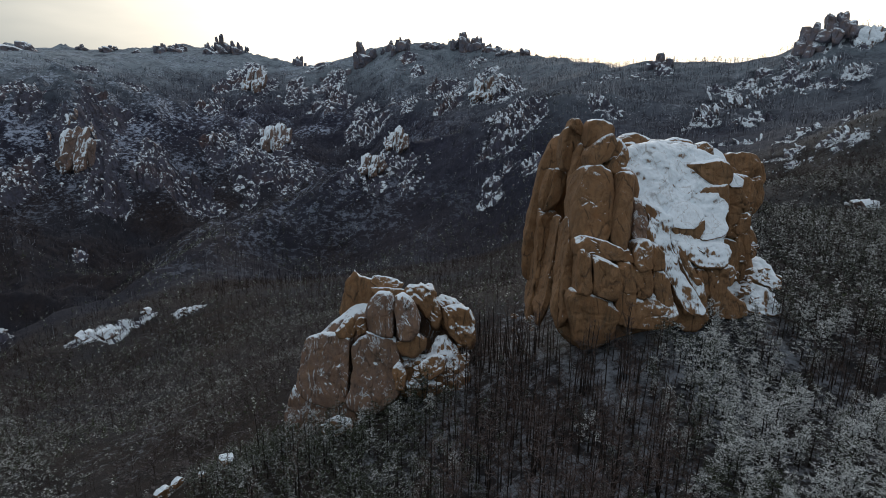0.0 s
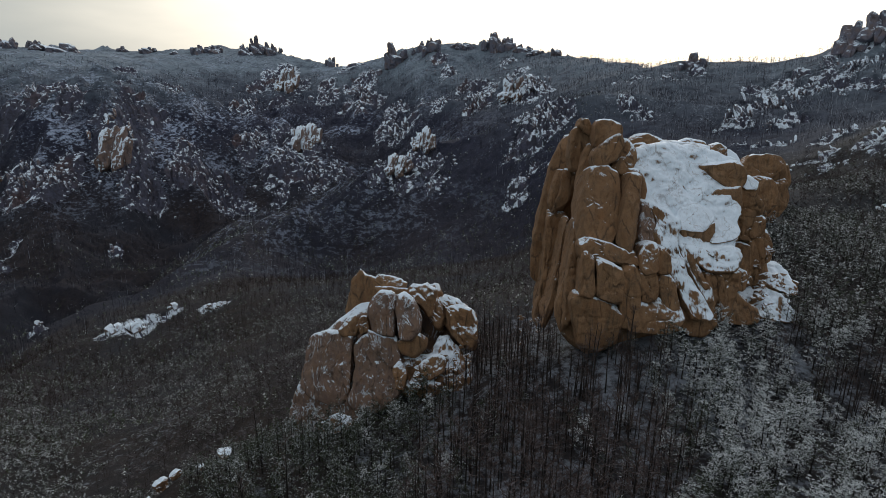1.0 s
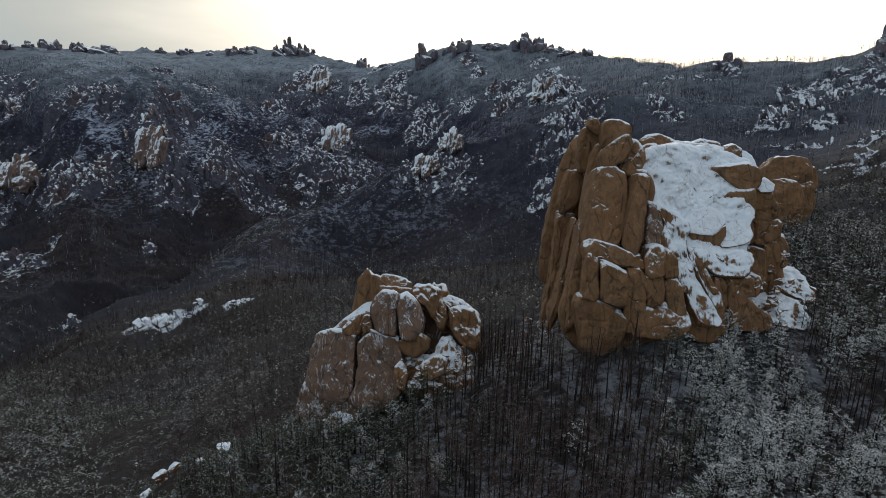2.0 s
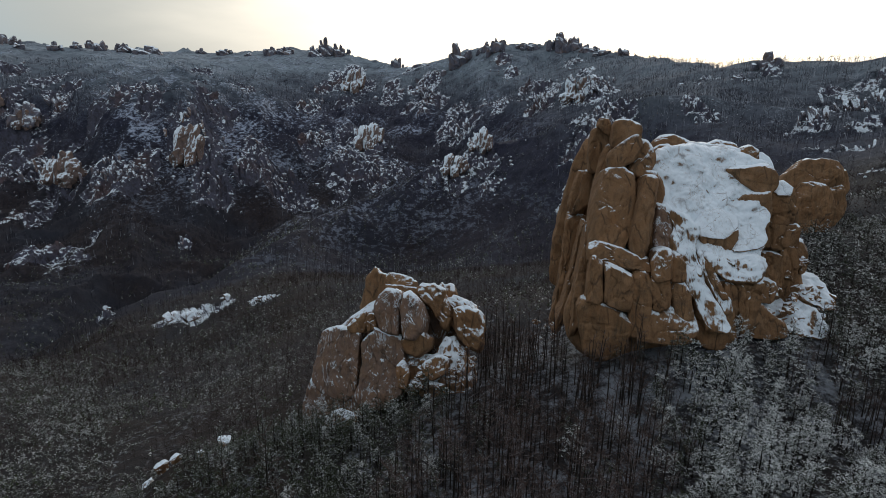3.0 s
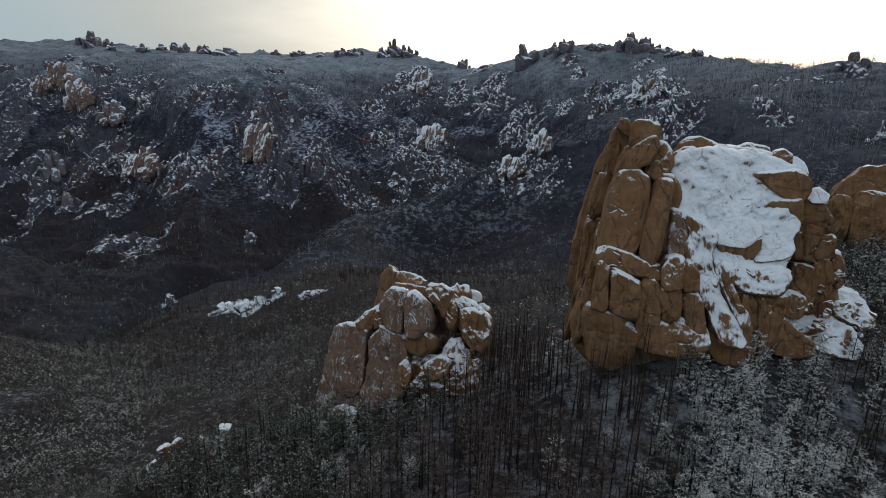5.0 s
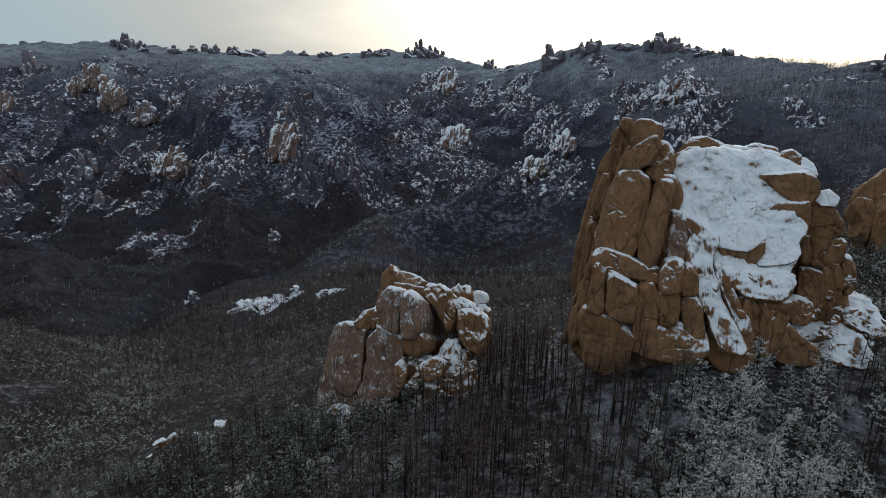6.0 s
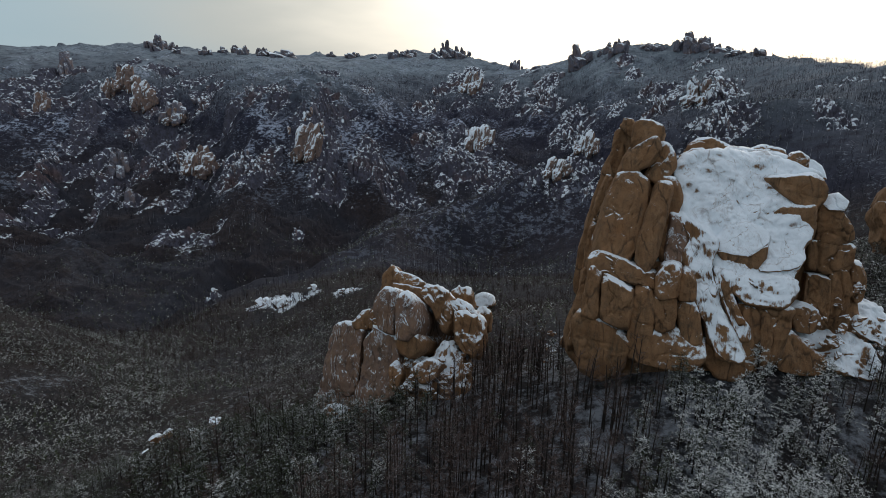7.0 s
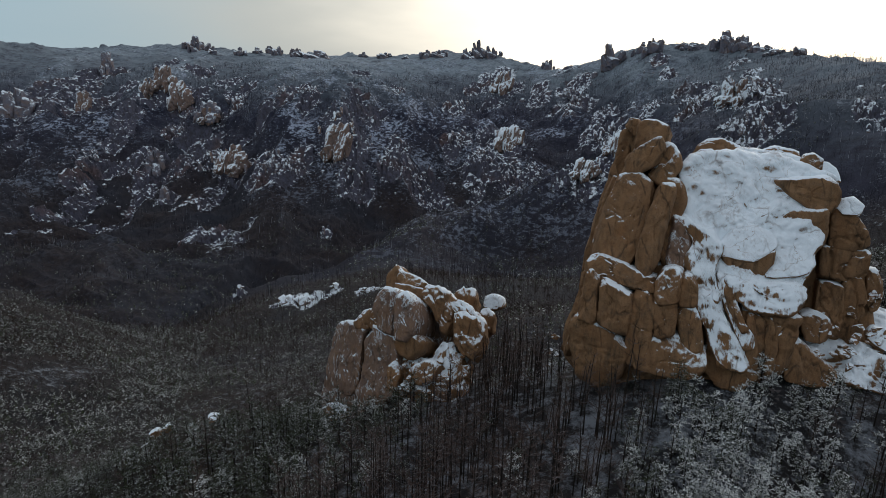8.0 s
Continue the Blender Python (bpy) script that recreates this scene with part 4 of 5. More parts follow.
stone(tower, "base_boulder", [(40.2, 5.4), (42.1, 4.5), (44.4, 3.2), (46.7, 3.2), (46.7, 1.5), (44.8, 0.2), (42.3, 0.5), (40.6, 2.5)], 94.8, 0.2, 0.1, 8, 1.3, granite)
stone(tower, "base_boulder", [(50.3, 4.6), (52.4, 5.8), (54.8, 3.8), (57.5, 2.0), (57.6, 0.5), (54.5, -0.0), (50.9, 0.4)], 101.6, 0.35, 0.3, 8, 1.2, granite)
stone(tower, "column", [(54.7, 22.4), (56.1, 23.1), (57.7, 22.6), (59.7, 20.3), (60.5, 17.7), (57.8, 17.3), (55.3, 17.5)], 112.6, 0.15, 0, 9, 1.0, granite_ledge, grooves=0.45)
stone(tower, "block", [(54.4, 17.5), (57.3, 17.7), (60.5, 17.5), (60.7, 15.3), (60.0, 13.1), (57.4, 12.7), (54.9, 13.1)], 111.8, 0.12, 0, 9, 0.8, granite_ledge, grooves=0.45, worn=0.5)
stone(tower, "block", [(54.7, 12.3), (57.7, 12.3), (58.3, 8.2), (58.2, 4.4), (56.6, 4.7), (54.9, 7.4)], 110.3, 0.15, 0, 9, 0.8, granite_ledge, grooves=0.45, worn=0.5)
stone(tower, "block", [(57.9, 12.8), (59.9, 13.6), (61.0, 10.8), (60.8, 7.0), (59.9, 4.2), (58.4, 4.4), (58.3, 8.7)], 110.6, 0.15, 0, 8, 0.8, granite_ledge, grooves=0.45, worn=0.5)
stone(tower, "boulder", [(52.5, 7.9), (54.1, 8.8), (56.1, 8.1), (56.8, 6.3), (55.7, 5.0), (53.5, 5.1)], 106.4, 0.4, 0.2, 6, 0.9, granite_capped)
stone(tower, "boulder", [(61.1, 13.9), (62.3, 14.4), (63.1, 12.7), (63.3, 9.5), (62.1, 8.4), (61.3, 10.2)], 113.4, 0.3, 0, 6, 0.8, granite_capped)
stone(tower, "apron", [(52.7, 3.4), (55.8, 4.6), (59.2, 4.6), (62.1, 4.2), (65.4, 1.5), (67.5, -0.0), (63.9, -0.4), (59.5, 0.2), (56.5, 1.2), (53.5, 1.7)], 106.0, 1.25, 0.25, 6, 1.0, granite_streaked, rough=0.7, grooves=0.4, cuts=14, worn=0.5)
stone(tower, "apron", [(62.3, 7.5), (64.4, 8.2), (66.9, 7.3), (68.7, 3.5), (67.1, 2.9), (63.8, 3.9), (62.0, 5.1)], 112.4, 1.1, 0.2, 6, 0.9, granite_streaked, rough=0.7, grooves=0.4, cuts=14, worn=0.5)
stone(tower, "cap_stone", [(35.2, 29.3), (35.9, 30.8), (37.0, 31.6), (38.7, 31.9), (41.6, 31.0), (42.3, 30.1), (39.9, 29.4), (36.5, 28.5)], 118.8, 0.3, 0, 6, 1.2, granite_ledge, worn=0.5)
stone(tower, "cap_stone", [(34.6, 29.0), (36.0, 30.0), (37.5, 30.3), (38.3, 29.5), (36.7, 28.5), (35.2, 28.1)], 116.1, 0.5, 0, 4, 0.7, granite_capped, worn=0.5)
stone(tower, "cap_stone", [(40.8, 30.0), (42.3, 31.0), (45.4, 30.7), (49.1, 30.2), (51.0, 29.5), (49.9, 28.9), (45.4, 29.1), (42.2, 29.2)], 116.5, 0.8, 0, 6, 0.7, granite_snowed, worn=0.5)
stone(tower, "cap_stone", [(45.0, 30.4), (46.7, 31.2), (49.7, 30.6), (49.9, 29.7), (46.7, 29.5)], 118.5, 0.7, 0, 5, 0.7, granite_capped, worn=0.5)
stone(tower, "cap_stone", [(50.2, 29.2), (50.7, 30.3), (51.8, 30.6), (52.9, 29.8), (52.9, 28.2), (50.9, 28.3)], 115.7, 0.5, 0, 4, 0.8, granite_capped, worn=0.5)
stone(tower, "cap_stone", [(52.7, 29.4), (53.8, 29.3), (54.8, 28.5), (55.4, 27.1), (54.1, 27.2), (53.1, 28.0)], 115.2, 0.6, 0, 4, 0.7, granite_snowed, worn=0.5)
stone(tower, "cap_stone", [(55.7, 23.2), (56.4, 24.4), (57.6, 24.7), (58.6, 23.9), (58.3, 22.7), (56.3, 22.6)], 113.5, 0.9, 0, 4, 0.8, granite_snowed, worn=0.5)
stone(outcrop, "block", [(81.8, 15.4), (82.8, 19.0), (84.8, 20.4), (87.5, 23.3), (91.8, 22.8), (95.1, 22.4), (96.7, 20.6), (96.7, 16.3), (93.9, 14.7), (89.9, 15.2), (85.8, 13.2)], 178.5, 0.2, 0, 14, 1.5, granite, fall=0.3, grooves=0.2, rough=0.2, worn=0.25, cuts=16)
stone(outcrop, "block", [(83.9, 13.8), (85.1, 16.8), (87.9, 17.2), (90.9, 16.5), (93.1, 13.2), (93.2, 8.3), (89.5, 4.1), (85.8, 2.4), (83.2, 4.2), (83.3, 10.0)], 172.6, 0.15, 0, 14, 2.0, granite, fall=0.3, grooves=0.2, rough=0.2, worn=0.25, cuts=16)
stone(outcrop, "block", [(79.5, 13.5), (80.3, 15.6), (83.1, 14.9), (84.1, 12.9), (83.2, 9.0), (83.2, 4.6), (81.4, 6.7), (81.5, 9.9)], 172.8, 0.15, 0, 10, 1.2, granite, fall=0.3, grooves=0.2, rough=0.2, worn=0.25, cuts=16)
stone(outcrop, "block", [(96.4, 20.3), (98.3, 20.0), (99.4, 16.8), (99.2, 13.6), (97.2, 12.6), (95.8, 15.5)], 180.3, 0.2, 0, 9, 1.0, granite, fall=0.3, grooves=0.2, rough=0.2, worn=0.25, cuts=16)
stone(outcrop, "block", [(90.7, 14.5), (93.9, 15.4), (97.3, 16.3), (98.5, 12.0), (97.5, 6.6), (93.9, 3.0), (91.2, 3.6), (93.4, 8.1)], 177.0, 0.2, 0, 10, 1.2, granite, fall=0.3, grooves=0.2, rough=0.2, worn=0.25, cuts=16)
stone(crag, "spire", [(-19.5, -4.3), (-18.7, 0.1), (-17.3, 3.2), (-16.3, 4.6), (-15.4, 3.6), (-14.0, 3.0), (-12.6, 2.9), (-11.8, 1.6), (-11.8, -1.7), (-14.5, -4.8), (-17.5, -6.8)], 110.8, 0.15, 0, 9, 1.5, granite, fall=0.42, worn=0.4)
stone(crag, "cap_stone", [(-12.2, 5.0), (-11.6, 5.7), (-10.1, 5.8), (-7.7, 5.3), (-6.4, 4.6), (-8.0, 3.8), (-10.6, 3.9)], 104.4, 0.6, 0, 5, 0.6, granite_capped, fall=0.42, worn=0.4)
stone(crag, "block", [(-12.2, 4.0), (-9.8, 4.0), (-6.8, 3.9), (-4.4, 3.2), (-4.4, 1.0), (-7.1, 1.8), (-10.5, 2.3)], 103.0, 0.3, 0, 9, 0.9, granite, fall=0.42, worn=0.4)
stone(crag, "boulder", [(-12.0, 1.9), (-11.5, 4.1), (-9.8, 5.6), (-8.1, 5.9), (-7.3, 4.5), (-7.0, 1.2), (-7.1, -1.3), (-9.1, -1.6), (-11.4, -0.9)], 94.8, 0.2, -0.25, 9, 2.0, granite_dusted, fall=0.42, worn=0.4)
stone(crag, "boulder", [(-7.1, 5.3), (-5.8, 6.1), (-4.1, 4.7), (-2.9, 2.2), (-3.1, -0.2), (-4.3, -1.5), (-6.0, -1.3), (-6.8, 2.1)], 93.5, 0.35, 0.15, 9, 1.8, granite_dusted, fall=0.42, worn=0.4)
stone(crag, "boulder", [(-6.6, -2.4), (-5.1, -1.6), (-3.3, -0.6), (-1.8, -1.6), (-2.0, -3.4), (-3.8, -4.9), (-5.8, -4.3)], 93.1, 0.05, 0, 8, 1.4, granite, fall=0.42, worn=0.4)
stone(crag, "block", [(-12.0, -1.4), (-9.5, -2.0), (-7.2, -1.9), (-6.4, -3.8), (-6.0, -6.1), (-8.1, -7.3), (-10.9, -5.1)], 94.2, 0.2, -0.2, 8, 1.0, granite_dusted, fall=0.42, worn=0.4)
stone(crag, "boulder", [(-17.9, -2.8), (-16.4, -0.9), (-15.0, -0.4), (-14.5, -2.1), (-15.0, -3.5), (-17.1, -3.7)], 99.0, 0.35, 0, 5, 0.8, granite_capped, fall=0.42, worn=0.4)
stone(crag, "boulder", [(-14.4, -1.3), (-13.7, -0.1), (-12.8, -0.2), (-12.5, -2.2), (-13.8, -2.9)], 98.2, 0.35, 0, 4, 0.6, granite_capped, fall=0.42, worn=0.4)
stone(crag, "base_boulder", [(-26.1, -12.6), (-25.4, -8.7), (-23.9, -5.8), (-21.1, -4.3), (-17.3, -3.7), (-15.2, -3.9), (-15.1, -6.9), (-15.3, -10.6), (-15.8, -14.5), (-18.2, -17.5), (-20.7, -17.6), (-23.6, -17.4), (-26.1, -15.9)], 99.2, 0.2, -0.5, 12, 2.4, granite_dusted, fall=0.42, worn=0.4)
stone(crag, "base_boulder", [(-15.0, -5.4), (-13.2, -3.3), (-9.8, -2.3), (-8.0, -2.7), (-6.6, -6.1), (-5.5, -10.5), (-7.6, -14.1), (-11.7, -16.5), (-14.9, -17.1), (-16.3, -15.9), (-15.2, -12.9), (-14.9, -8.8)], 94.8, 0.22, -0.5, 12, 1.6, granite_dusted, fall=0.42, worn=0.4)
stone(crag, "base_boulder", [(-29.0, -20.4), (-27.6, -16.9), (-24.4, -18.8), (-21.5, -19.0), (-19.9, -21.0), (-21.5, -24.4), (-25.0, -29.2), (-28.9, -30.1), (-29.7, -25.5)], 102.2, 0.15, -0.5, 12, 1.6, granite_dusted, fall=0.42, worn=0.4)
stone(crag, "base_boulder", [(-20.7, -18.0), (-16.5, -16.4), (-12.9, -17.3), (-12.2, -20.9), (-16.4, -24.6), (-20.3, -25.0), (-21.6, -21.5)], 96.6, 0.15, -0.4, 10, 1.4, granite_dusted, fall=0.42, worn=0.4)
stone(crag, "boulder", [(-18.7, -16.5), (-18.0, -15.2), (-16.5, -14.6), (-14.6, -15.0), (-13.9, -16.0), (-15.9, -16.8), (-17.9, -17.3)], 88.9, 0.7, 0, 5, 0.8, granite_capped, fall=0.42, worn=0.4)
stone(crag, "slab", [(-6.0, 3.9), (-4.7, 5.2), (-2.6, 5.6), (-0.8, 4.5), (0.4, 2.4), (1.0, 0.5), (0.4, -1.6), (-0.9, -1.2), (-2.8, 1.5)], 100.1, 0.4, -0.1, 8, 0.9, granite_capped, fall=0.42, worn=0.2, rough=0.45, grooves=0.45, cuts=16)
stone(crag, "slab", [(1.1, 2.1), (3.5, 2.6), (5.8, 2.0), (6.8, -1.0), (6.3, -4.2), (4.1, -4.0), (1.4, -1.1)], 97.6, 0.3, -0.15, 8, 1.2, granite_capped, fall=0.42, worn=0.2, rough=0.45, grooves=0.45, cuts=16)
stone(crag, "slab", [(-0.6, 2.7), (1.3, 3.2), (4.2, 2.2), (6.2, 1.1), (7.2, -1.2), (6.3, -1.8), (5.0, 0.2), (1.3, 1.4)], 100.5, 0.8, 0, 5, 0.7, granite_capped, fall=0.42, worn=0.2, rough=0.45, grooves=0.45, cuts=16)
stone(crag, "rubble", [(-7.9, -7.1), (-5.1, -6.1), (-1.6, -5.3), (0.9, -2.5), (3.8, -4.0), (5.9, -6.9), (5.2, -9.9), (0.4, -10.6), (-5.9, -11.5)], 94.1, 0.75, -0.1, 9, 1.0, granite_gully, rough=0.7, grooves=0.4, fall=0.42, worn=0.4)
stone(crag, "boulder", [(-2.8, -6.4), (-2.0, -5.1), (0.0, -4.2), (1.6, -4.7), (1.3, -6.6), (-0.9, -7.8)], 91.8, 0.5, 0, 5, 0.9, granite_capped, fall=0.42, worn=0.4)
stone(crag, "boulder", [(-7.3, -6.9), (-6.2, -5.8), (-5.0, -7.4), (-5.3, -9.6), (-6.5, -9.4)], 91.6, 0.5, 0, 4, 0.7, granite_capped, fall=0.42, worn=0.4)
stone(far_ball, "boulder", [(-8.7, -13.1), (-8.3, -11.2), (-6.7, -10.1), (-4.6, -10.5), (-4.0, -12.7), (-6.0, -13.9)], 143.4, 0.4, 0, 6, 1.6, granite_snowed, fall=0.3)


# the mass behind the blocks
stone(tower, "core", [(21.5, 26), (24, 31), (29, 31), (30, 4), (18, 0), (18.5, 12)], 122.5, 0.15, 0.0, 6, 1.5, granite)
stone(tower, "core", [(25, 29), (29, 31), (33, 29), (37, 22), (38, 4), (24, 2)], 107, 0.35, 0.0, 9, 1.5, granite)
stone(tower, "core", [(24, 14), (36, 15), (42, 8), (44, 0), (40, -4), (24, -4), (20, 2)], 97.5, 0.3, 0.0, 10, 1.2, granite)
stone(tower, "core", [(46, 24), (56, 24), (62, 12), (64, 0), (56, -3), (44, 0), (42, 12)], 113.5, 0.3, 0.0, 9, 1.5, granite)
stone(crag, "boulder", [(-5.6, -3.0), (-5.0, -0.2), (-3.6, 1.2), (-2.4, 0.6), (-1.6, 1.0), (-0.2, -1.0), (0.2, -5.0), (-3.0, -6.0)], 114.0, 0.4, 0.0, 5, 0.7, granite_capped, fall=0.5, rough=0.5, cuts=14, worn=0.3)
stone(crag, "boulder", [(1.2, -4.0), (1.6, -2.0), (2.8, -1.6), (4.0, -2.6), (4.4, -5.4), (2.4, -6.2)], 112.0, 0.4, 0.0, 4, 0.7, granite_capped, fall=0.5, rough=0.5, cuts=14, worn=0.3)
stone(crag, "core", [(-24, -9), (-16, -1), (-8, 0), (2, -1), (4, -6), (2, -14), (-14, -26), (-28, -28), (-27, -18)], 103.5, 0.3, -0.25, 6, 1.5, granite_dusted, fall=0.42, worn=0.4)
def rubble(parent, x, y, z, wide, deep, count, seed):
    """Split stones lying in a gully, each a part of its outcrop."""
    rnd = random.Random(seed)
    for _ in range(count):
        u, v = rnd.uniform(-1, 1), rnd.uniform(-1, 1)
        ob = new("loose_stone", RUBBLE[rnd.randrange(5)])
        ob.parent = parent
        ob.location = Vector((x + u * wide, y + v * deep * 0.75, z + v * deep)) - parent.location
        k = rnd.uniform(0.35, 1.1)
        ob.scale = (k * rnd.uniform(0.8, 1.5), k, k * rnd.uniform(0.5, 0.9))
        ob.rotation_euler = (rnd.uniform(0, 0.8), rnd.uniform(-0.5, 0.5), rnd.uniform(0, 6.28))


RUBBLE = [rock_mesh(90 + k, 3, granite_capped, 0.9) for k in range(5)]
rubble(crag, -0.5, 93.4, -7.0, 4.6, 2.6, 34, 2)
rubble(crag, 3.6, 96.0, -6.5, 2.0, 2.0, 12, 3)
rubble(crag, -16.5, 90.5, -16.6, 3.0, 1.4, 9, 4)
rubble(tower, 56.0, 106.5, 4.6, 3.6, 2.4, 22, 5)
rubble(tower, 60.5, 110.5, 8.5, 2.2, 3.2, 16, 6)
rubble(tower, 64.5, 112.0, 4.0, 4.0, 2.6, 20, 7)
rubble(tower, 17.8, 112.0, -7.0, 2.2, 2.4, 10, 8)


# ---------------------------------------------------------------- snowy stones at the edge of the near wood
def edge_stone(x, y, z, long, wide, tall, tilt, k):
    """A low stone; its long side falls to the west by tilt."""
    ob = new("edge_boulder", EDGE_ROCKS[k % 3])
    tagged(ob, "low ledge of granite under snow among small trees", "boulder", "snowy stones by the near wood")
    ob.location, ob.scale, ob.rotation_euler = (x, y, z), (long / 2, wide / 2, tall / 2), (0.2, -tilt, 0.33)


EDGE_ROCKS = [rock_mesh(120 + k, 4, granite_streaked, 0.9) for k in range(3)]
edge_stone(-30.7, 76.5, -14.0, 3.2, 2.4, 1.9, 0.1, 0)
edge_stone(-33.6, 74.4, -15.2, 1.8, 1.6, 1.3, 0.2, 1)
edge_stone(-36.2, 72.6, -14.9, 2.4, 1.8, 1.5, 0.5, 2)
edge_stone(-38.0, 71.4, -16.4, 3.6, 2.4, 2.6, 0.75, 1)
edge_stone(-40.2, 71.0, -19.4, 3.2, 2.6, 2.4, 0.7, 0)
edge_stone(-42.4, 74.4, -24.0, 5.4, 4.0, 3.6, 0.3, 1)
edge_stone(-44.6, 73.2, -25.8, 3.4, 2.6, 2.6, 0.4, 2)


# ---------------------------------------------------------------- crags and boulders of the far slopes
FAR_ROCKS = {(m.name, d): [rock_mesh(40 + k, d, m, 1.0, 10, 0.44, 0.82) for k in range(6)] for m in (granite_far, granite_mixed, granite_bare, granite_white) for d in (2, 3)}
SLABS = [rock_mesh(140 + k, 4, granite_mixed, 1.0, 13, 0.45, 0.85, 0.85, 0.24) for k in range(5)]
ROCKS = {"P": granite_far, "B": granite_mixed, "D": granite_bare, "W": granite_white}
CLIFF_LABELS = {"granite_white": "low rocks on the wooded shoulder under thick snow", "granite_far": "pale far crag of split granite with snow on its ledges", "granite_mixed": "brown granite crag with snow patches on the far slope",
                "granite_bare": "bare brown granite crag standing on the far mountain"}


def cliff_stone(parent, material, at, size, turn):
    ob = new("stone", FAR_ROCKS[material.name, 3 if max(size) > 8 else 2][int(abs(at[0] * 7 + at[1])) % 6])
    ob.parent = parent
    ob.location = Vector(at) - parent.location
    ob.scale = size
    ob.rotation_euler = turn
    return ob


def cliff(x, y, wide, tall, material):
    """A crag on the slope: split blocks piled up the hillside, the largest in the middle."""
    z = float(land(np.array([x]), np.array([y]))[0])
    rnd = random.Random(int(x * 31 + y))
    group = "crags of the far mountain" if y > 400 else "snowy rocks on the shoulder"
    ob = thing("rock_cliff", (x, y, z), CLIFF_LABELS[material.name], "crag", group)
    away = np.array((x, y)) / math.hypot(x, y)
    side = np.array((away[1], -away[0]))
    snowy = material is granite_white
    if snowy:
        wide, tall = wide * 1.15, tall * 1.1
    count = int(min(20, max(5, 5 + wide * tall / 70)) if snowy else min(26, max(6, 6 + wide * tall / 60)))
    lump = (0.85 if snowy else 0.62) * math.sqrt(wide * tall / count)
    dip = rnd.uniform(-0.5, -0.1)      # the blocks split along one set of joints
    if material is granite_mixed or (material is granite_bare and tall > 30):
        for s, share, up in ((-0.16, 1.15, 0.4), (0.1, 1.1, 0.5), (0.27, 0.8, 0.34), (-0.3, 0.6, 0.14), (0.04, 0.7, 0.1)):
            p = np.array((x, y)) + side * s * wide + away * (up - 0.1) * 0.5 * tall
            slab = cliff_stone(ob, material, (p[0], p[1], z + tall * up * 0.75), (wide * rnd.uniform(0.2, 0.3), wide * 0.22, tall * 0.4 * share), (rnd.uniform(-0.4, -0.2), 0.5 * dip + rnd.uniform(0.1, 0.25), math.atan2(side[1], side[0]) + rnd.uniform(-0.3, 0.3)))
            if material is granite_mixed:
                slab.data = SLABS[rnd.randrange(5)]
    for k in range(count):
        s, up = rnd.gauss(0, 0.2) * wide, rnd.random()
        p = np.array((x, y)) + side * s + away * up * tall * (0.55 if snowy else 0.9)
        g = float(land(p[:1], p[1:])[0])
        big = lump * rnd.uniform(0.35, 0.95) * (1.25 - 0.5 * abs(2 * up - 1))
        at = (p[0], p[1], g + 0.35 * big if snowy else max(g, z + 0.45 * up * tall) + big * 0.1)
        cliff_stone(ob, material, at, (big * rnd.uniform(0.9, 1.4), big * 1.1, big * rnd.uniform(0.8, 1.3)) if snowy else (big * rnd.uniform(0.4, 0.75), big * 0.9, big * rnd.uniform(1.0, 2.1)), (rnd.uniform(-0.55, -0.15), dip + rnd.uniform(-0.15, 0.15), math.atan2(side[1], side[0]) + rnd.uniform(-0.35, 0.35)))


def pinnacle(x, y, wide, tall, material):
    """A tooth of rock on the skyline."""
    z = float(land(np.array([x]), np.array([y]))[0])
    rnd = random.Random(int(x * 17 + y))
    ob = thing("rock_pinnacle", (x, y, z), "dark granite pinnacle standing on the mountain crest", "pinnacle", "pinnacles along the crest")
    away = np.array((x, y)) / math.hypot(x, y)
    side = np.array((away[1], -away[0]))
    count = int(min(6, max(2, wide / 6)))
    cliff_stone(ob, material, (x, y, z), (wide * 0.45, wide * 0.4, tall * 0.45), (0, rnd.uniform(-0.12, 0.12), math.atan2(side[1], side[0])))
    for k in range(count):
        s = (k + 0.5) / count - 0.5 + rnd.uniform(-0.12, 0.12)
        h = tall * (1.05 - 1.3 * abs(s)) * rnd.uniform(0.55, 1.0)
        w = wide / count * rnd.uniform(0.8, 1.3)
        p = np.array((x, y)) + side * s * wide
        g = float(land(p[:1], p[1:])[0])
        cliff_stone(ob, material, (p[0], p[1], g + 0.3 * h), (w, w, max(0.65 * h, w * 0.5)), (rnd.uniform(-0.25, 0.25), rnd.uniform(-0.35, 0.35), rnd.uniform(0, 6.28)))


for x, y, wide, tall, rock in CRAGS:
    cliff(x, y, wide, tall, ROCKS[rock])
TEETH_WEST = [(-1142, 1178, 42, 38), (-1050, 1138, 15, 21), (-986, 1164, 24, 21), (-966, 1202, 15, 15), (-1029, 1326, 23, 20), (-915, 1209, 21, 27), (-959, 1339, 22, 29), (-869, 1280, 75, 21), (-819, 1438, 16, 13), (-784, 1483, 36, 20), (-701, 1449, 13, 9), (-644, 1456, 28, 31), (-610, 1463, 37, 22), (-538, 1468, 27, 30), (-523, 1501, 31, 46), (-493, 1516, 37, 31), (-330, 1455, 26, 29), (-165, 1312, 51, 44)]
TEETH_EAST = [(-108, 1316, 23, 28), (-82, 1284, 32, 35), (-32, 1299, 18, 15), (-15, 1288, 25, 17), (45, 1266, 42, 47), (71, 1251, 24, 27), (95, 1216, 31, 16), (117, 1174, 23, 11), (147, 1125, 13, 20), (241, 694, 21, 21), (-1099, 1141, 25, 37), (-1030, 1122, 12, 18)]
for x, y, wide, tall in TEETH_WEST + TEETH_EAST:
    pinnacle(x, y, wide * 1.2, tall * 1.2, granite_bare)


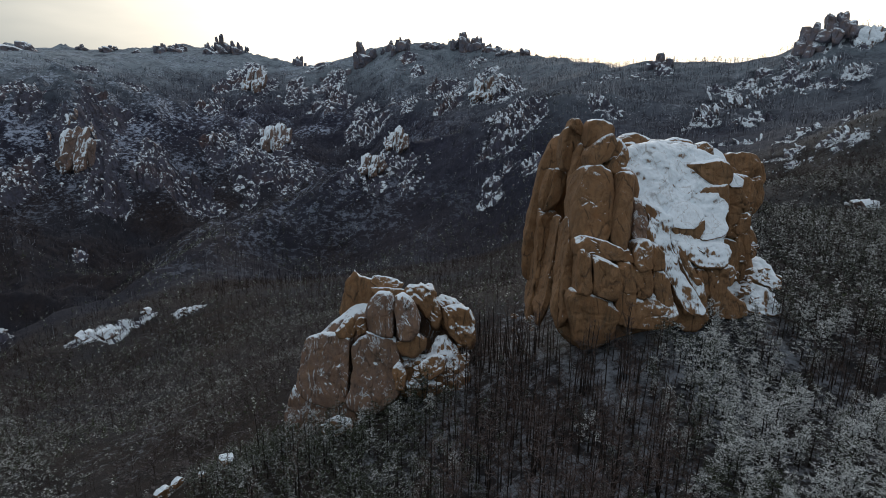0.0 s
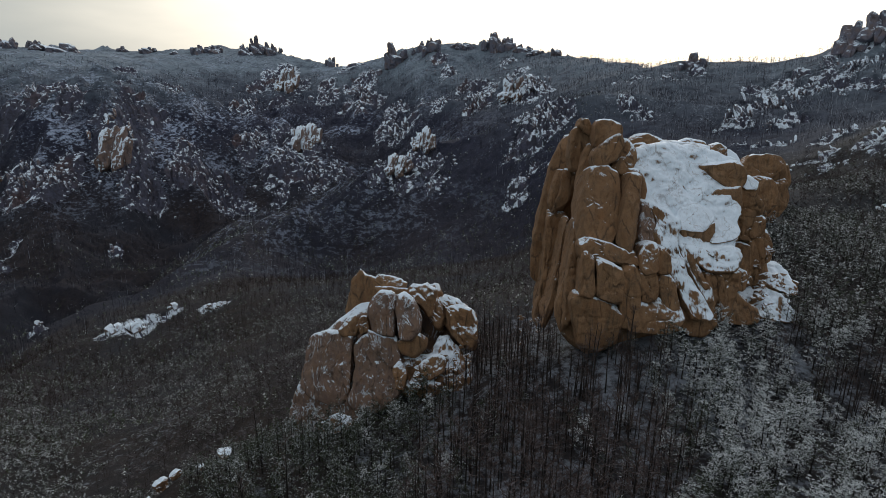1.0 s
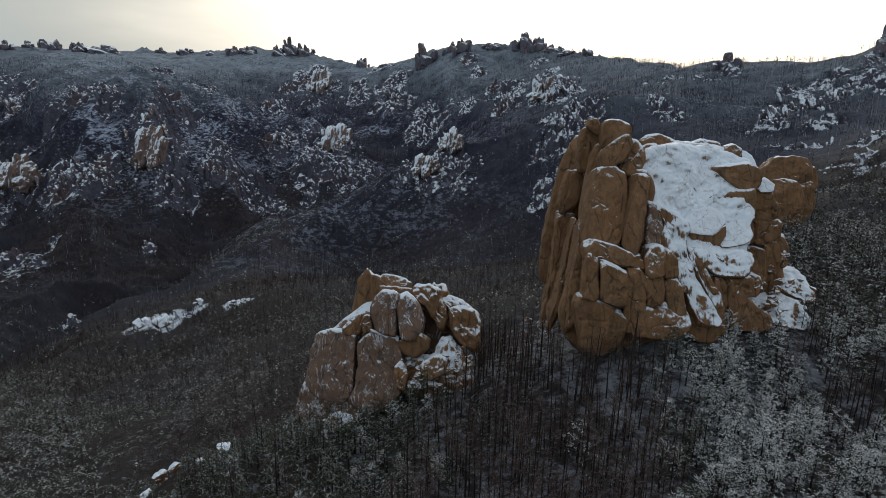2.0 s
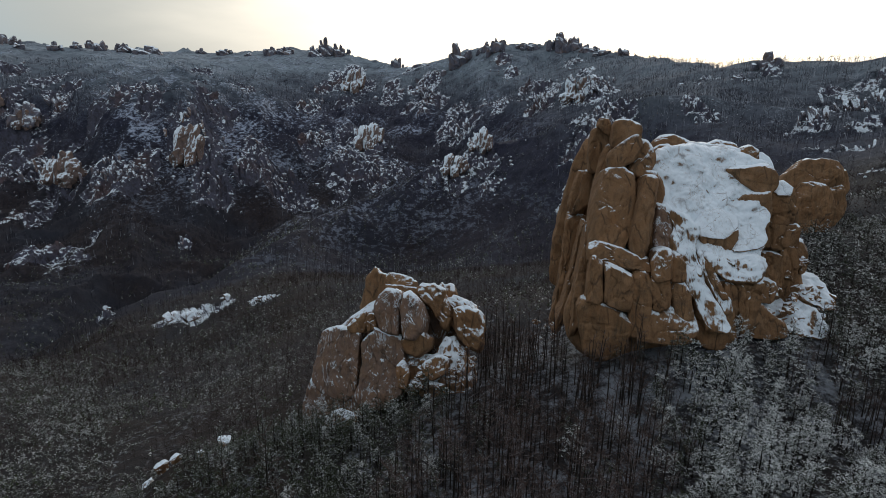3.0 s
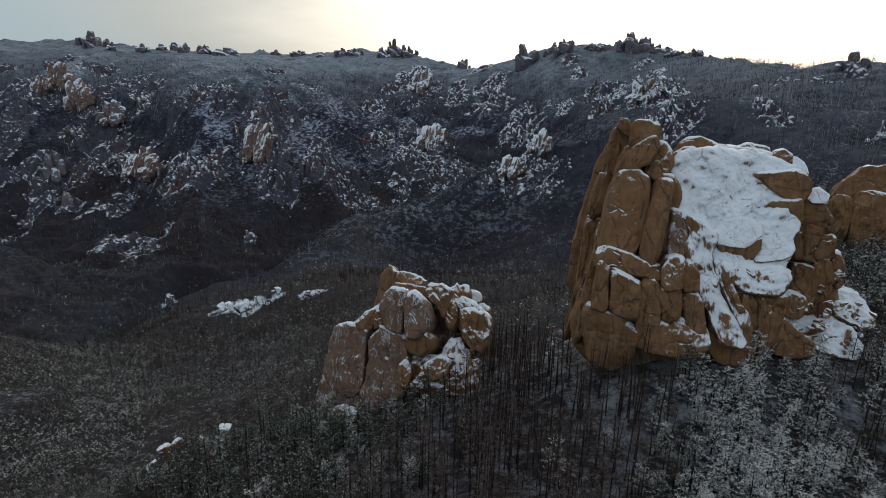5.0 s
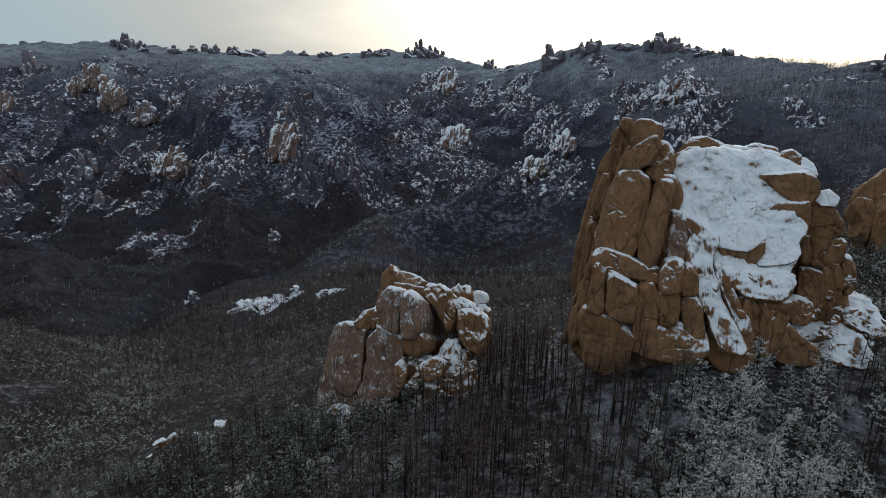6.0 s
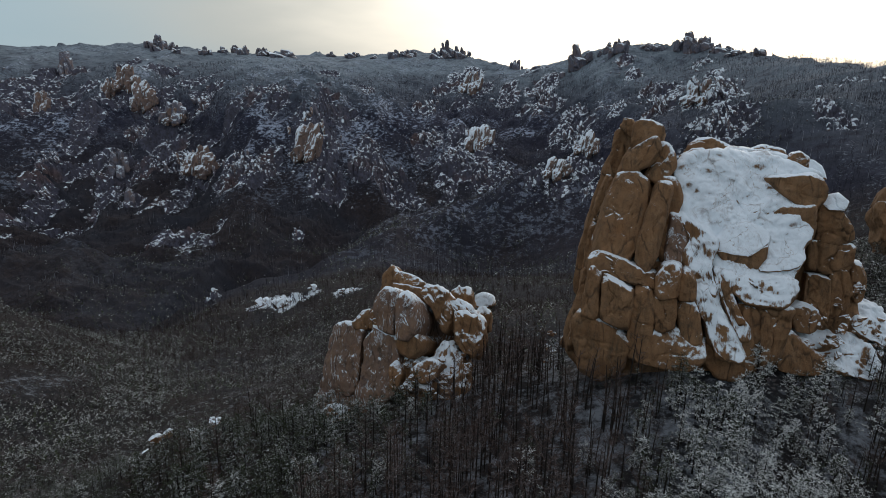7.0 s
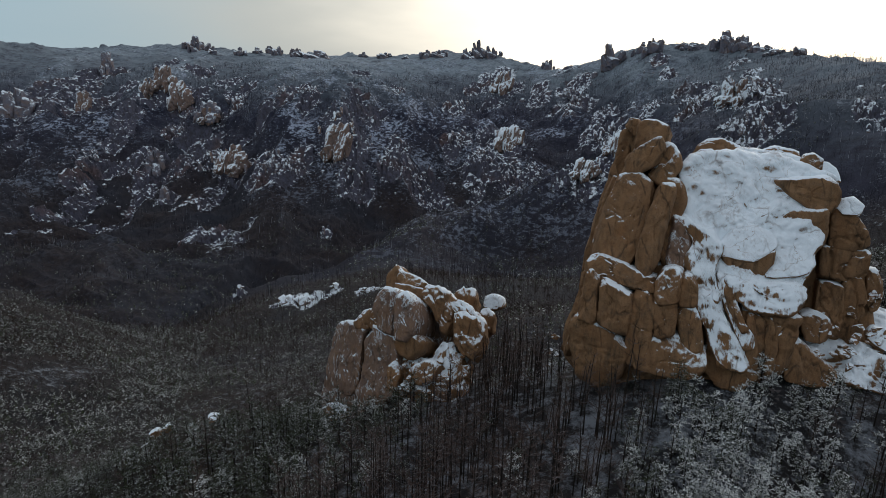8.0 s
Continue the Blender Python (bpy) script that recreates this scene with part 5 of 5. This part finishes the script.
def boulder_field(name, material, count, seed):
    """Loose rocks: thick round the crags and in stony strips down the slope, few elsewhere."""
    rs = np.random.RandomState(seed)
    near = np.array([(cx, cy, 1.6 * reach) for cx, cy, reach in ROCKY])
    pick = near[rs.randint(0, len(near), count)]
    spread = np.minimum(np.maximum(pick[:, 2], 5), 45)
    x = pick[:, 0] + rs.normal(0, 1, count) * spread
    y = pick[:, 1] + rs.normal(-0.5, 1, count) * spread
    loose = rs.rand(count) < 0.02
    turn, reach = np.radians(rs.uniform(-62, 38, count)), rs.uniform(420, 1350, count)
    x, y = np.where(loose, 20 + reach * np.sin(turn), x), np.where(loose, reach * np.cos(turn), y)
    stony = fractal(x, y, 70, 3, 14) + 0.12 * rs.rand(count)
    keep = np.where(loose, stony > 0.66, stony > 0.42) & (np.hypot(x, y) > 190) & ~((y < 420) & loose)
    x, y = x[keep], y[keep]
    z = land(x, y)
    size = rs.gamma(1.3, 0.62, len(x)) * np.clip(np.hypot(x, y) / 700, 0.35, 1.3) + 0.3
    soup = Soup()
    packs = []
    for k in range(6):
        me = rock_mesh(70 + k, 1, material, 0.8)
        v, f = np.empty(len(me.vertices) * 3, np.float32), np.empty(len(me.loops), np.int32)
        me.vertices.foreach_get("co", v)
        me.loops.foreach_get("vertex_index", f)
        packs.append((v.reshape(-1, 3), f.reshape(-1, 3)))
        bpy.data.meshes.remove(me)
    for i in range(len(x)):
        v, f = packs[i % 6]
        a = rs.uniform(0, 6.28)
        c, s = math.cos(a), math.sin(a)
        stretch = rs.uniform(0.9, 2.0)
        soup.add(np.c_[v[:, 0] * c - v[:, 1] * s, v[:, 0] * s + v[:, 1] * c, v[:, 2] * stretch] * size[i] + (x[i], y[i], z[i] + 0.05 * size[i]), f)
    ob = new(name, soup.mesh(name, material))
    return tagged(ob, "loose snow-capped granite rocks strewn over the slopes", "rocks", kind="stuff")


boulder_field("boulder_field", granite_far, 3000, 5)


# ---------------------------------------------------------------- woods
def tube(soup, points, radii, sides):
    """A tapering tube through points; it ends in a tip."""
    points = np.array(points, float)
    rows = []
    for i, p in enumerate(points):
        d = points[min(i + 1, len(points) - 1)] - points[max(i - 1, 0)]
        d = d / (np.linalg.norm(d) + 1e-9)
        a = np.cross(d, (0.3, 0.9, 0.2) if abs(d[2]) > 0.7 else (0, 0, 1))
        a = a / (np.linalg.norm(a) + 1e-9)
        b = np.cross(d, a)
        t = np.linspace(0, 2 * np.pi, sides, endpoint=False)[:, None]
        rows.append(p + radii[i] * (np.cos(t) * a + np.sin(t) * b))
    faces = []
    for i in range(len(points) - 1):
        for j in range(sides):
            k = (j + 1) % sides
            faces += [(i * sides + j, i * sides + k, (i + 1) * sides + k), (i * sides + j, (i + 1) * sides + k, (i + 1) * sides + j)]
    soup.add(np.concatenate(rows), faces)


def spike(soup, a, b, r):
    """A three-sided twig from a to b."""
    a, b = np.array(a, float), np.array(b, float)
    d = b - a
    u = np.cross(d, (0.31, 0.2, 0.93))
    u = u / (np.linalg.norm(u) + 1e-9) * r
    w = np.cross(d, u)
    w = w / (np.linalg.norm(w) + 1e-9) * r
    soup.add([a + u, a - 0.5 * u + 0.87 * w, a - 0.5 * u - 0.87 * w, b], [(0, 1, 3), (1, 2, 3), (2, 0, 3)])


def bare_tree_meshes(seed, height, limbs_count=15, twigs=6):
    """Trunk, and the crown of bare limbs and twigs, of a slim leafless tree."""
    rnd = random.Random(seed)
    trunk, limbs = Soup(), Soup()
    bend = (rnd.uniform(-0.5, 0.5), rnd.uniform(-0.5, 0.5))
    line = [(bend[0] * (k / 6) ** 2, bend[1] * (k / 6) ** 2, -0.6 + (height + 0.6) * k / 6) for k in range(7)]
    tube(trunk, line, [0.125 * (1 - k / 6.6) ** 0.7 for k in range(7)], 5)
    for i in range(limbs_count):
        s = rnd.uniform(0.42, 0.96)
        k = min(5, int(s * 6))
        p = np.array(line[k]) * (1 - (s * 6 - k)) + np.array(line[k + 1]) * (s * 6 - k)
        turn, rise = i * 2.4 + rnd.uniform(-0.5, 0.5), rnd.uniform(0.35, 1.2)
        long = height * (0.28 * (1.12 - s) + 0.06) * rnd.uniform(0.8, 1.25)
        d = np.array((math.cos(turn), math.sin(turn), rise))
        d = d / np.linalg.norm(d)
        m = p + d * long * 0.55
        e = m + (d + np.array((0, 0, 0.3))) * long * 0.45
        tube(limbs, [p, m, e], [0.04, 0.025, 0.01], 3)
        for _ in range(twigs):
            w = rnd.uniform(0.25, 1)
            q = p + (m - p) * w / 0.55 if w < 0.55 else m + (e - m) * (w - 0.55) / 0.45
            g = np.array((rnd.gauss(0, 1), rnd.gauss(0, 1), rnd.uniform(-0.2, 1.0)))
            g = g / np.linalg.norm(g) * long * rnd.uniform(0.25, 0.55)
            spike(limbs, q, q + g, 0.016)
    return trunk.mesh("trunk", bark, True), limbs.mesh("crown", twig)


def pine_meshes(seed, height, material, limbs_count=28, tufts=6, blades=7):
    """Trunk, and the needled crown, of a small mountain pine with snow on its tufts."""
    rnd = random.Random(seed)
    trunk, crown = Soup(), Soup()
    line = [(rnd.uniform(-0.12, 0.12) * k / 5, rnd.uniform(-0.12, 0.12) * k / 5, -0.6 + (height * 0.97 + 0.6) * k / 5) for k in range(6)]
    tube(trunk, line, [0.14 * (1 - k / 5.5) for k in range(6)], 5)
    for i in range(limbs_count):
        s = 0.2 + 0.8 * (i + rnd.random()) / limbs_count
        p = np.array((0, 0, height * s))
        turn = i * 2.4 + rnd.uniform(-0.4, 0.4)
        long = height * 0.42 * (1.08 - s) ** 0.6 * rnd.uniform(0.6, 1.25)
        d = np.array((math.cos(turn), math.sin(turn), rnd.uniform(-0.1, 0.3)))
        tube(trunk, [p, p + d * long], [0.035, 0.008], 3)
        for k in range(tufts):
            q = p + d * long * (0.35 + 0.7 * k / (tufts - 1)) + np.array((rnd.gauss(0, 0.16), rnd.gauss(0, 0.16), rnd.gauss(0.06, 0.09)))
            for _ in range(blades):
                g = np.array((rnd.gauss(0, 1), rnd.gauss(0, 1), rnd.gauss(0.3, 0.5)))
                g = g / np.linalg.norm(g) * rnd.uniform(0.2, 0.38)
                u = np.cross(g, (rnd.gauss(0, 1), rnd.gauss(0, 1), rnd.gauss(0, 1)))
                u = u / np.linalg.norm(u) * 0.05
                o = np.array((rnd.gauss(0, 0.1), rnd.gauss(0, 0.1), rnd.gauss(0, 0.07)))
                crown.add([q + o - u, q + o + u, q + o + g], [(0, 1, 2)])
    return trunk.mesh("trunk", bark, True), crown.mesh("crown", material)


BARE = [bare_tree_meshes(10 + k, h) for k, h in enumerate((8.6, 9.6, 7.8, 7.0))]
THIN_BARE = [bare_tree_meshes(20 + k, h, 9, 4) for k, h in enumerate((8.2, 9.2, 7.2))]
PINES = [pine_meshes(30 + k, h, needles) for k, h in enumerate((4.4, 5.2, 3.6))]
DARK_PINES = [pine_meshes(40 + k, h, dark_needles) for k, h in enumerate((5.0, 6.0, 4.0))]
THIN_PINES = [pine_meshes(50 + k, h, needles, 16, 4, 6) for k, h in enumerate((4.4, 5.0, 3.4))]
THIN_DARK_PINES = [pine_meshes(60 + k, h, dark_needles, 13, 4, 4) for k, h in enumerate((4.8, 5.6, 3.8))]

LOW_PINES = [pine_meshes(80 + k, 4.2, needles, 8, 3, 5) for k in range(3)]
LOW_DARK_PINES = [pine_meshes(84 + k, 4.2, dark_needles, 8, 3, 5) for k in range(3)]


def keep_clear(x, y):
    """Where bare rock stands."""
    inside = ((x > 21) & (x < 47) & (y > 92) & (y < 122)) | ((x > 44) & (x < 63) & (y > 100) & (y < 124)) | ((x > 12) & (x < 24) & (y > 106) & (y < 128))
    inside |= (x > -27) & (x < 6) & (y > 92) & (y < 112)
    inside |= ((x > -46) & (x < -29) & (y > 72.5) & (y < 77)) | ((x > -46) & (x < -35.5) & (y > 67) & (y < 77))
    inside |= (x > 76) & (x < 104) & (y > 171) & (y < 192)
    return inside


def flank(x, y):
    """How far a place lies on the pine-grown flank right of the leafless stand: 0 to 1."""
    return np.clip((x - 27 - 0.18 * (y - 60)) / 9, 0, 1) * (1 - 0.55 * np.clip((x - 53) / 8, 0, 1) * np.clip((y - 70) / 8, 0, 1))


def pine_share(x, y):
    """The share of pines in the wood: thick on the flank of the knoll, thin in the leafless stands."""
    s = flank(x, y) * 0.9 + 0.06
    foot = np.exp(-(((x + 11) / 17) ** 2 + ((y - 72) / 14) ** 2))
    left = np.clip((5 - x) / 9, 0, 1) * 0.97
    s = s * (1 - 0.85 * np.exp(-(((x - 60) / 9) ** 2 + ((y - 86) / 8) ** 2)))
    return np.clip(np.maximum(np.maximum(s, foot * 0.95), left) + 0.7 * (fractal(x, y, 20, 3, 8) - 0.5), 0.02, 0.97)


def wood_spots(near, far, count, seed, power=2.0, turns=(-66, 44)):
    rs = np.random.RandomState(seed)
    turn = np.radians(rs.uniform(*turns, count))
    reach = rs.uniform(near ** power, far ** power, count) ** (1 / power)
    x, y = 20 + reach * np.sin(turn), reach * np.cos(turn)
    ok = ~keep_clear(x, y)
    return x[ok], y[ok], rs


def stand_tree(name, meshes, at, turn, size, label, category, group):
    tree = thing(name, at, label, category, group)
    tree.rotation_euler = (0, 0, turn)
    tree.scale = (size, size, size)
    for me in meshes:
        ob = new(me.name.split(".")[0], me)
        ob.parent = tree
    return tree


x, y, rs = wood_spots(36, 116, 2900, 3)
z = land(x, y)
is_pine = rs.rand(len(x)) < pine_share(x, y)
dist = np.hypot(x - 20, y)
singles = {True: 0, False: 0}
rest = {"bare": [], "pine": [], "dark": [], "bush": [], "dark_bush": []}
for i in np.argsort(dist):
    p = bool(is_pine[i])
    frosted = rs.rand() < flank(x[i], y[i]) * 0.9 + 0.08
    low = 1 - 0.5 * min(1.0, max(0.0, (-24 - x[i]) / 14))
    at, turn, size = (x[i], y[i], z[i]), rs.uniform(0, 6.28), rs.uniform(0.7, 1.2) * low
    if not p:
        size *= 1 - 0.5 * float(flank(x[i], y[i]))
    if singles[p] < 300:
        singles[p] += 1
        if not p:
            stand_tree("bare_tree", BARE[i % 4], at, turn, size, "slim leafless tree with dark trunk and snowy twigs", "tree", "leafless trees on the knoll")
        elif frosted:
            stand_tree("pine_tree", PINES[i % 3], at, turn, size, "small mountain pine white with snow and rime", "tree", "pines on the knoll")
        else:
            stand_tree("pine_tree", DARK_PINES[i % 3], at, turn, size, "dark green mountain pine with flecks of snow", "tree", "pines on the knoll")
    else:
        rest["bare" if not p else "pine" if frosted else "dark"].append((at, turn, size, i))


def joined(name, pool, spots, label):
    """Trees too many to count, as one body of wood."""
    soup_v, soup_f, soup_m, n = [], [], [], 0
    packs = []
    for pair in pool:
        vs, fs, part, m = [], [], [], 0
        for me in pair:
            v, f = np.empty(len(me.vertices) * 3, np.float32), np.empty(len(me.loops), np.int32)
            me.vertices.foreach_get("co", v)
            me.loops.foreach_get("vertex_index", f)
            vs.append(v.reshape(-1, 3))
            fs.append(f.reshape(-1, 3) + m)
            part.append(np.full(len(f) // 3, 0 if me is pair[0] else 1, np.int32))
            m += len(me.vertices)
        packs.append((np.concatenate(vs), np.concatenate(fs), np.concatenate(part)))
    for at, turn, size, i in spots:
        v, f, part = packs[i % len(packs)]
        soup_m.append(part)
        c, s = math.cos(turn), math.sin(turn)
        soup_v.append(np.c_[v[:, 0] * c - v[:, 1] * s, v[:, 0] * s + v[:, 1] * c, v[:, 2]] * size + np.array(at))
        soup_f.append(f + n)
        n += len(v)
    if not n:
        return
    me = mesh_of(name, np.concatenate(soup_v), np.concatenate(soup_f), bark)
    me.materials.append(pool[0][1].materials[0])
    me.polygons.foreach_set("material_index", np.concatenate(soup_m))
    ob = new(name, me)
    tagged(ob, label, "woods", kind="stuff")


bx, by, brs = wood_spots(36, 125, 4600, 31)
keep = brs.rand(len(bx)) < np.maximum(flank(bx, by) * 0.8, 0.55 * np.clip((-14 - bx) / 12, 0, 1) + 0.1)
bx, by = bx[keep], by[keep]
bz = land(bx, by)
for i in range(len(bx)):
    spot = ((bx[i], by[i], bz[i]), brs.uniform(0, 6.28), brs.uniform(0.3, 0.55), i)
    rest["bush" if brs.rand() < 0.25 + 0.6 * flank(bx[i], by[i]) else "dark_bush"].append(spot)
fx, fy, frs = wood_spots(112, 215, 1500, 32, 2.0, (12, 44))
fz = land(fx, fy)
for i in range(len(fx)):
    rest["bush" if frs.rand() < 0.4 else "dark_bush"].append(((fx[i], fy[i], fz[i]), frs.uniform(0, 6.28), frs.uniform(0.6, 1.1), i))
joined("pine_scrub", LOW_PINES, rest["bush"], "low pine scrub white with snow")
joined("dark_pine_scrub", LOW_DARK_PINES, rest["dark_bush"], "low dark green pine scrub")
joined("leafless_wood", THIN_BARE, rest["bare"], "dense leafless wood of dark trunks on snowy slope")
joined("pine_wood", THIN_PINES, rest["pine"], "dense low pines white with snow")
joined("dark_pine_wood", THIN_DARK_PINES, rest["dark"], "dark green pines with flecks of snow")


def far_wood_mesh(name, near, far, count, twigs, seed, material, tall, green=0.0, turns=(-66, 44)):
    """A distant wood: every tree a trunk and a handful of rising limbs."""
    x, y, rs = wood_spots(near, far, count, seed, 1.5, turns)
    keep = rs.rand(len(x)) < np.clip(0.35 + 1.5 * (fractal(x, y, 70, 3, 11) - 0.35), 0.12, 1)
    keep &= rs.rand(len(x)) > 0.8 * stony(x, y)
    x, y = x[keep], y[keep]
    z = land(x, y)
    keep = rs.rand(len(x)) > 0.75 * scree(x, y, z)
    x, y, z = x[keep], y[keep], z[keep]
    n = len(x)
    h = tall * rs.uniform(0.7, 1.25, n)
    k = twigs + 1
    a, b = np.zeros((n, k, 3)), np.zeros((n, k, 3))
    a[:, 0, 2], b[:, 0, 2] = -0.5, h
    turn = rs.uniform(0, 6.28, (n, twigs))
    start = rs.uniform(0.25, 0.75, (n, twigs)) * h[:, None]
    long = h[:, None] * rs.uniform(0.22, 0.42, (n, twigs))
    a[:, 1:, 2] = start
    b[:, 1:] = np.stack([np.cos(turn) * long, np.sin(turn) * long, start + long * rs.uniform(0.3 - 0.5 * green, 1.2 - 0.8 * green, (n, twigs))], 2)
    base = np.stack([x, y, z], 1)[:, None]
    a, b = (a + base).reshape(-1, 3), (b + base).reshape(-1, 3)
    d = b - a
    u = np.cross(d, (0.31, 0.2, 0.93))
    width = (0.02 + 0.00022 * np.hypot(a[:, 0] - 20, a[:, 1])) * (1 + 1.6 * green)
    u = u / np.linalg.norm(u, axis=1)[:, None] * width[:, None]
    w = np.cross(d, u)
    w = w / np.linalg.norm(w, axis=1)[:, None] * width[:, None]
    verts = np.stack([a + u, a - 0.5 * u + 0.87 * w, a - 0.5 * u - 0.87 * w, b], 1).reshape(-1, 3)
    o = np.arange(n * k)[:, None] * 4
    faces = np.concatenate([o + np.array(t) for t in ((0, 1, 3), (1, 2, 3), (2, 0, 3))])
    return new(name, mesh_of(name, verts, faces, material))


def clump_mesh(name, near, far, count, blades, seed, material, tall, wide, turns=(-66, 44), patchy=0.5, scale=34):
    """Distant scrub or small pines: every one a mound of short sprays, growing in patches."""
    x, y, rs = wood_spots(near, far, count, seed, 1.5, turns)
    keep = rs.rand(len(x)) < np.clip(0.5 + 5 * (fractal(x, y, scale, 3, 19) - patchy), 0.04, 1)
    keep &= rs.rand(len(x)) > 0.9 * stony(x, y)
    x, y = x[keep], y[keep]
    z = land(x, y)
    n = len(x)
    size = rs.uniform(0.6, 1.3, (n, 1))
    up = rs.uniform(0.1, 1, (n, blades))
    turn = rs.uniform(0, 6.28, (n, blades))
    out = (1.05 - up) ** 0.6 * wide * rs.uniform(0.4, 1, (n, blades)) * size
    a = np.stack([np.cos(turn) * out * 0.5, np.sin(turn) * out * 0.5, up * tall * size], 2) + np.stack([x, y, z], 1)[:, None]
    long = wide * size * rs.uniform(0.35, 0.75, (n, blades))
    lift = rs.uniform(-0.1, 0.8, (n, blades))
    d = np.stack([np.cos(turn) * long, np.sin(turn) * long, lift * long], 2)
    u = np.stack([-np.sin(turn), np.cos(turn), rs.uniform(-0.6, 0.6, (n, blades))], 2) * (long * rs.uniform(0.25, 0.5, (n, blades)))[:, :, None]
    verts = np.stack([a - u, a + u, a + d], 2).reshape(-1, 3)
    return new(name, mesh_of(name, verts, np.arange(len(verts)).reshape(-1, 3), material))


tagged(far_wood_mesh("slope_wood", 112, 380, 9000, 5, 21, slope_twig, 5.5), "leafless brown wood on the slopes below the knoll", "woods", kind="stuff")
tagged(clump_mesh("slope_brush", 100, 400, 20000, 9, 28, slope_twig, 1.8, 1.0, (-66, 44), 0.36, 50), "low leafless brown brush over the slopes", "brush", kind="stuff")
tagged(clump_mesh("slope_pines", 112, 380, 11000, 12, 22, dark_needles, 2.4, 0.85, (-66, 44), 0.5), "scattered dark pines on the slopes below the knoll", "woods", kind="stuff")
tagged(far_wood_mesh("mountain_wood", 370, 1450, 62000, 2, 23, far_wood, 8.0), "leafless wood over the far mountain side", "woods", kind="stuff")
tagged(clump_mesh("valley_pines", 360, 720, 7000, 9, 26, dark_needles, 4.0, 1.7, (-66, 10), 0.52, 60), "scattered dark pines in the valley and on its sides", "woods", kind="stuff")
tagged(clump_mesh("rimed_scrub", 110, 290, 15000, 9, 27, flank_needles, 0.8, 0.62, (-66, -42), 0.42), "rime-white scrub along the edge of the near shoulder", "scrub", kind="stuff")
tagged(clump_mesh("frosted_scrub", 90, 300, 24000, 9, 24, scrub_needles, 0.9, 0.7, (-66, -12), 0.48, 22), "low scrub flecked with rime on the near shoulder", "scrub", kind="stuff")
tagged(clump_mesh("flank_pines", 115, 330, 11000, 12, 25, flank_needles, 2.0, 0.9, (10, 44), 0.42), "snow-flecked low pines on the slope behind the tower", "woods", kind="stuff")
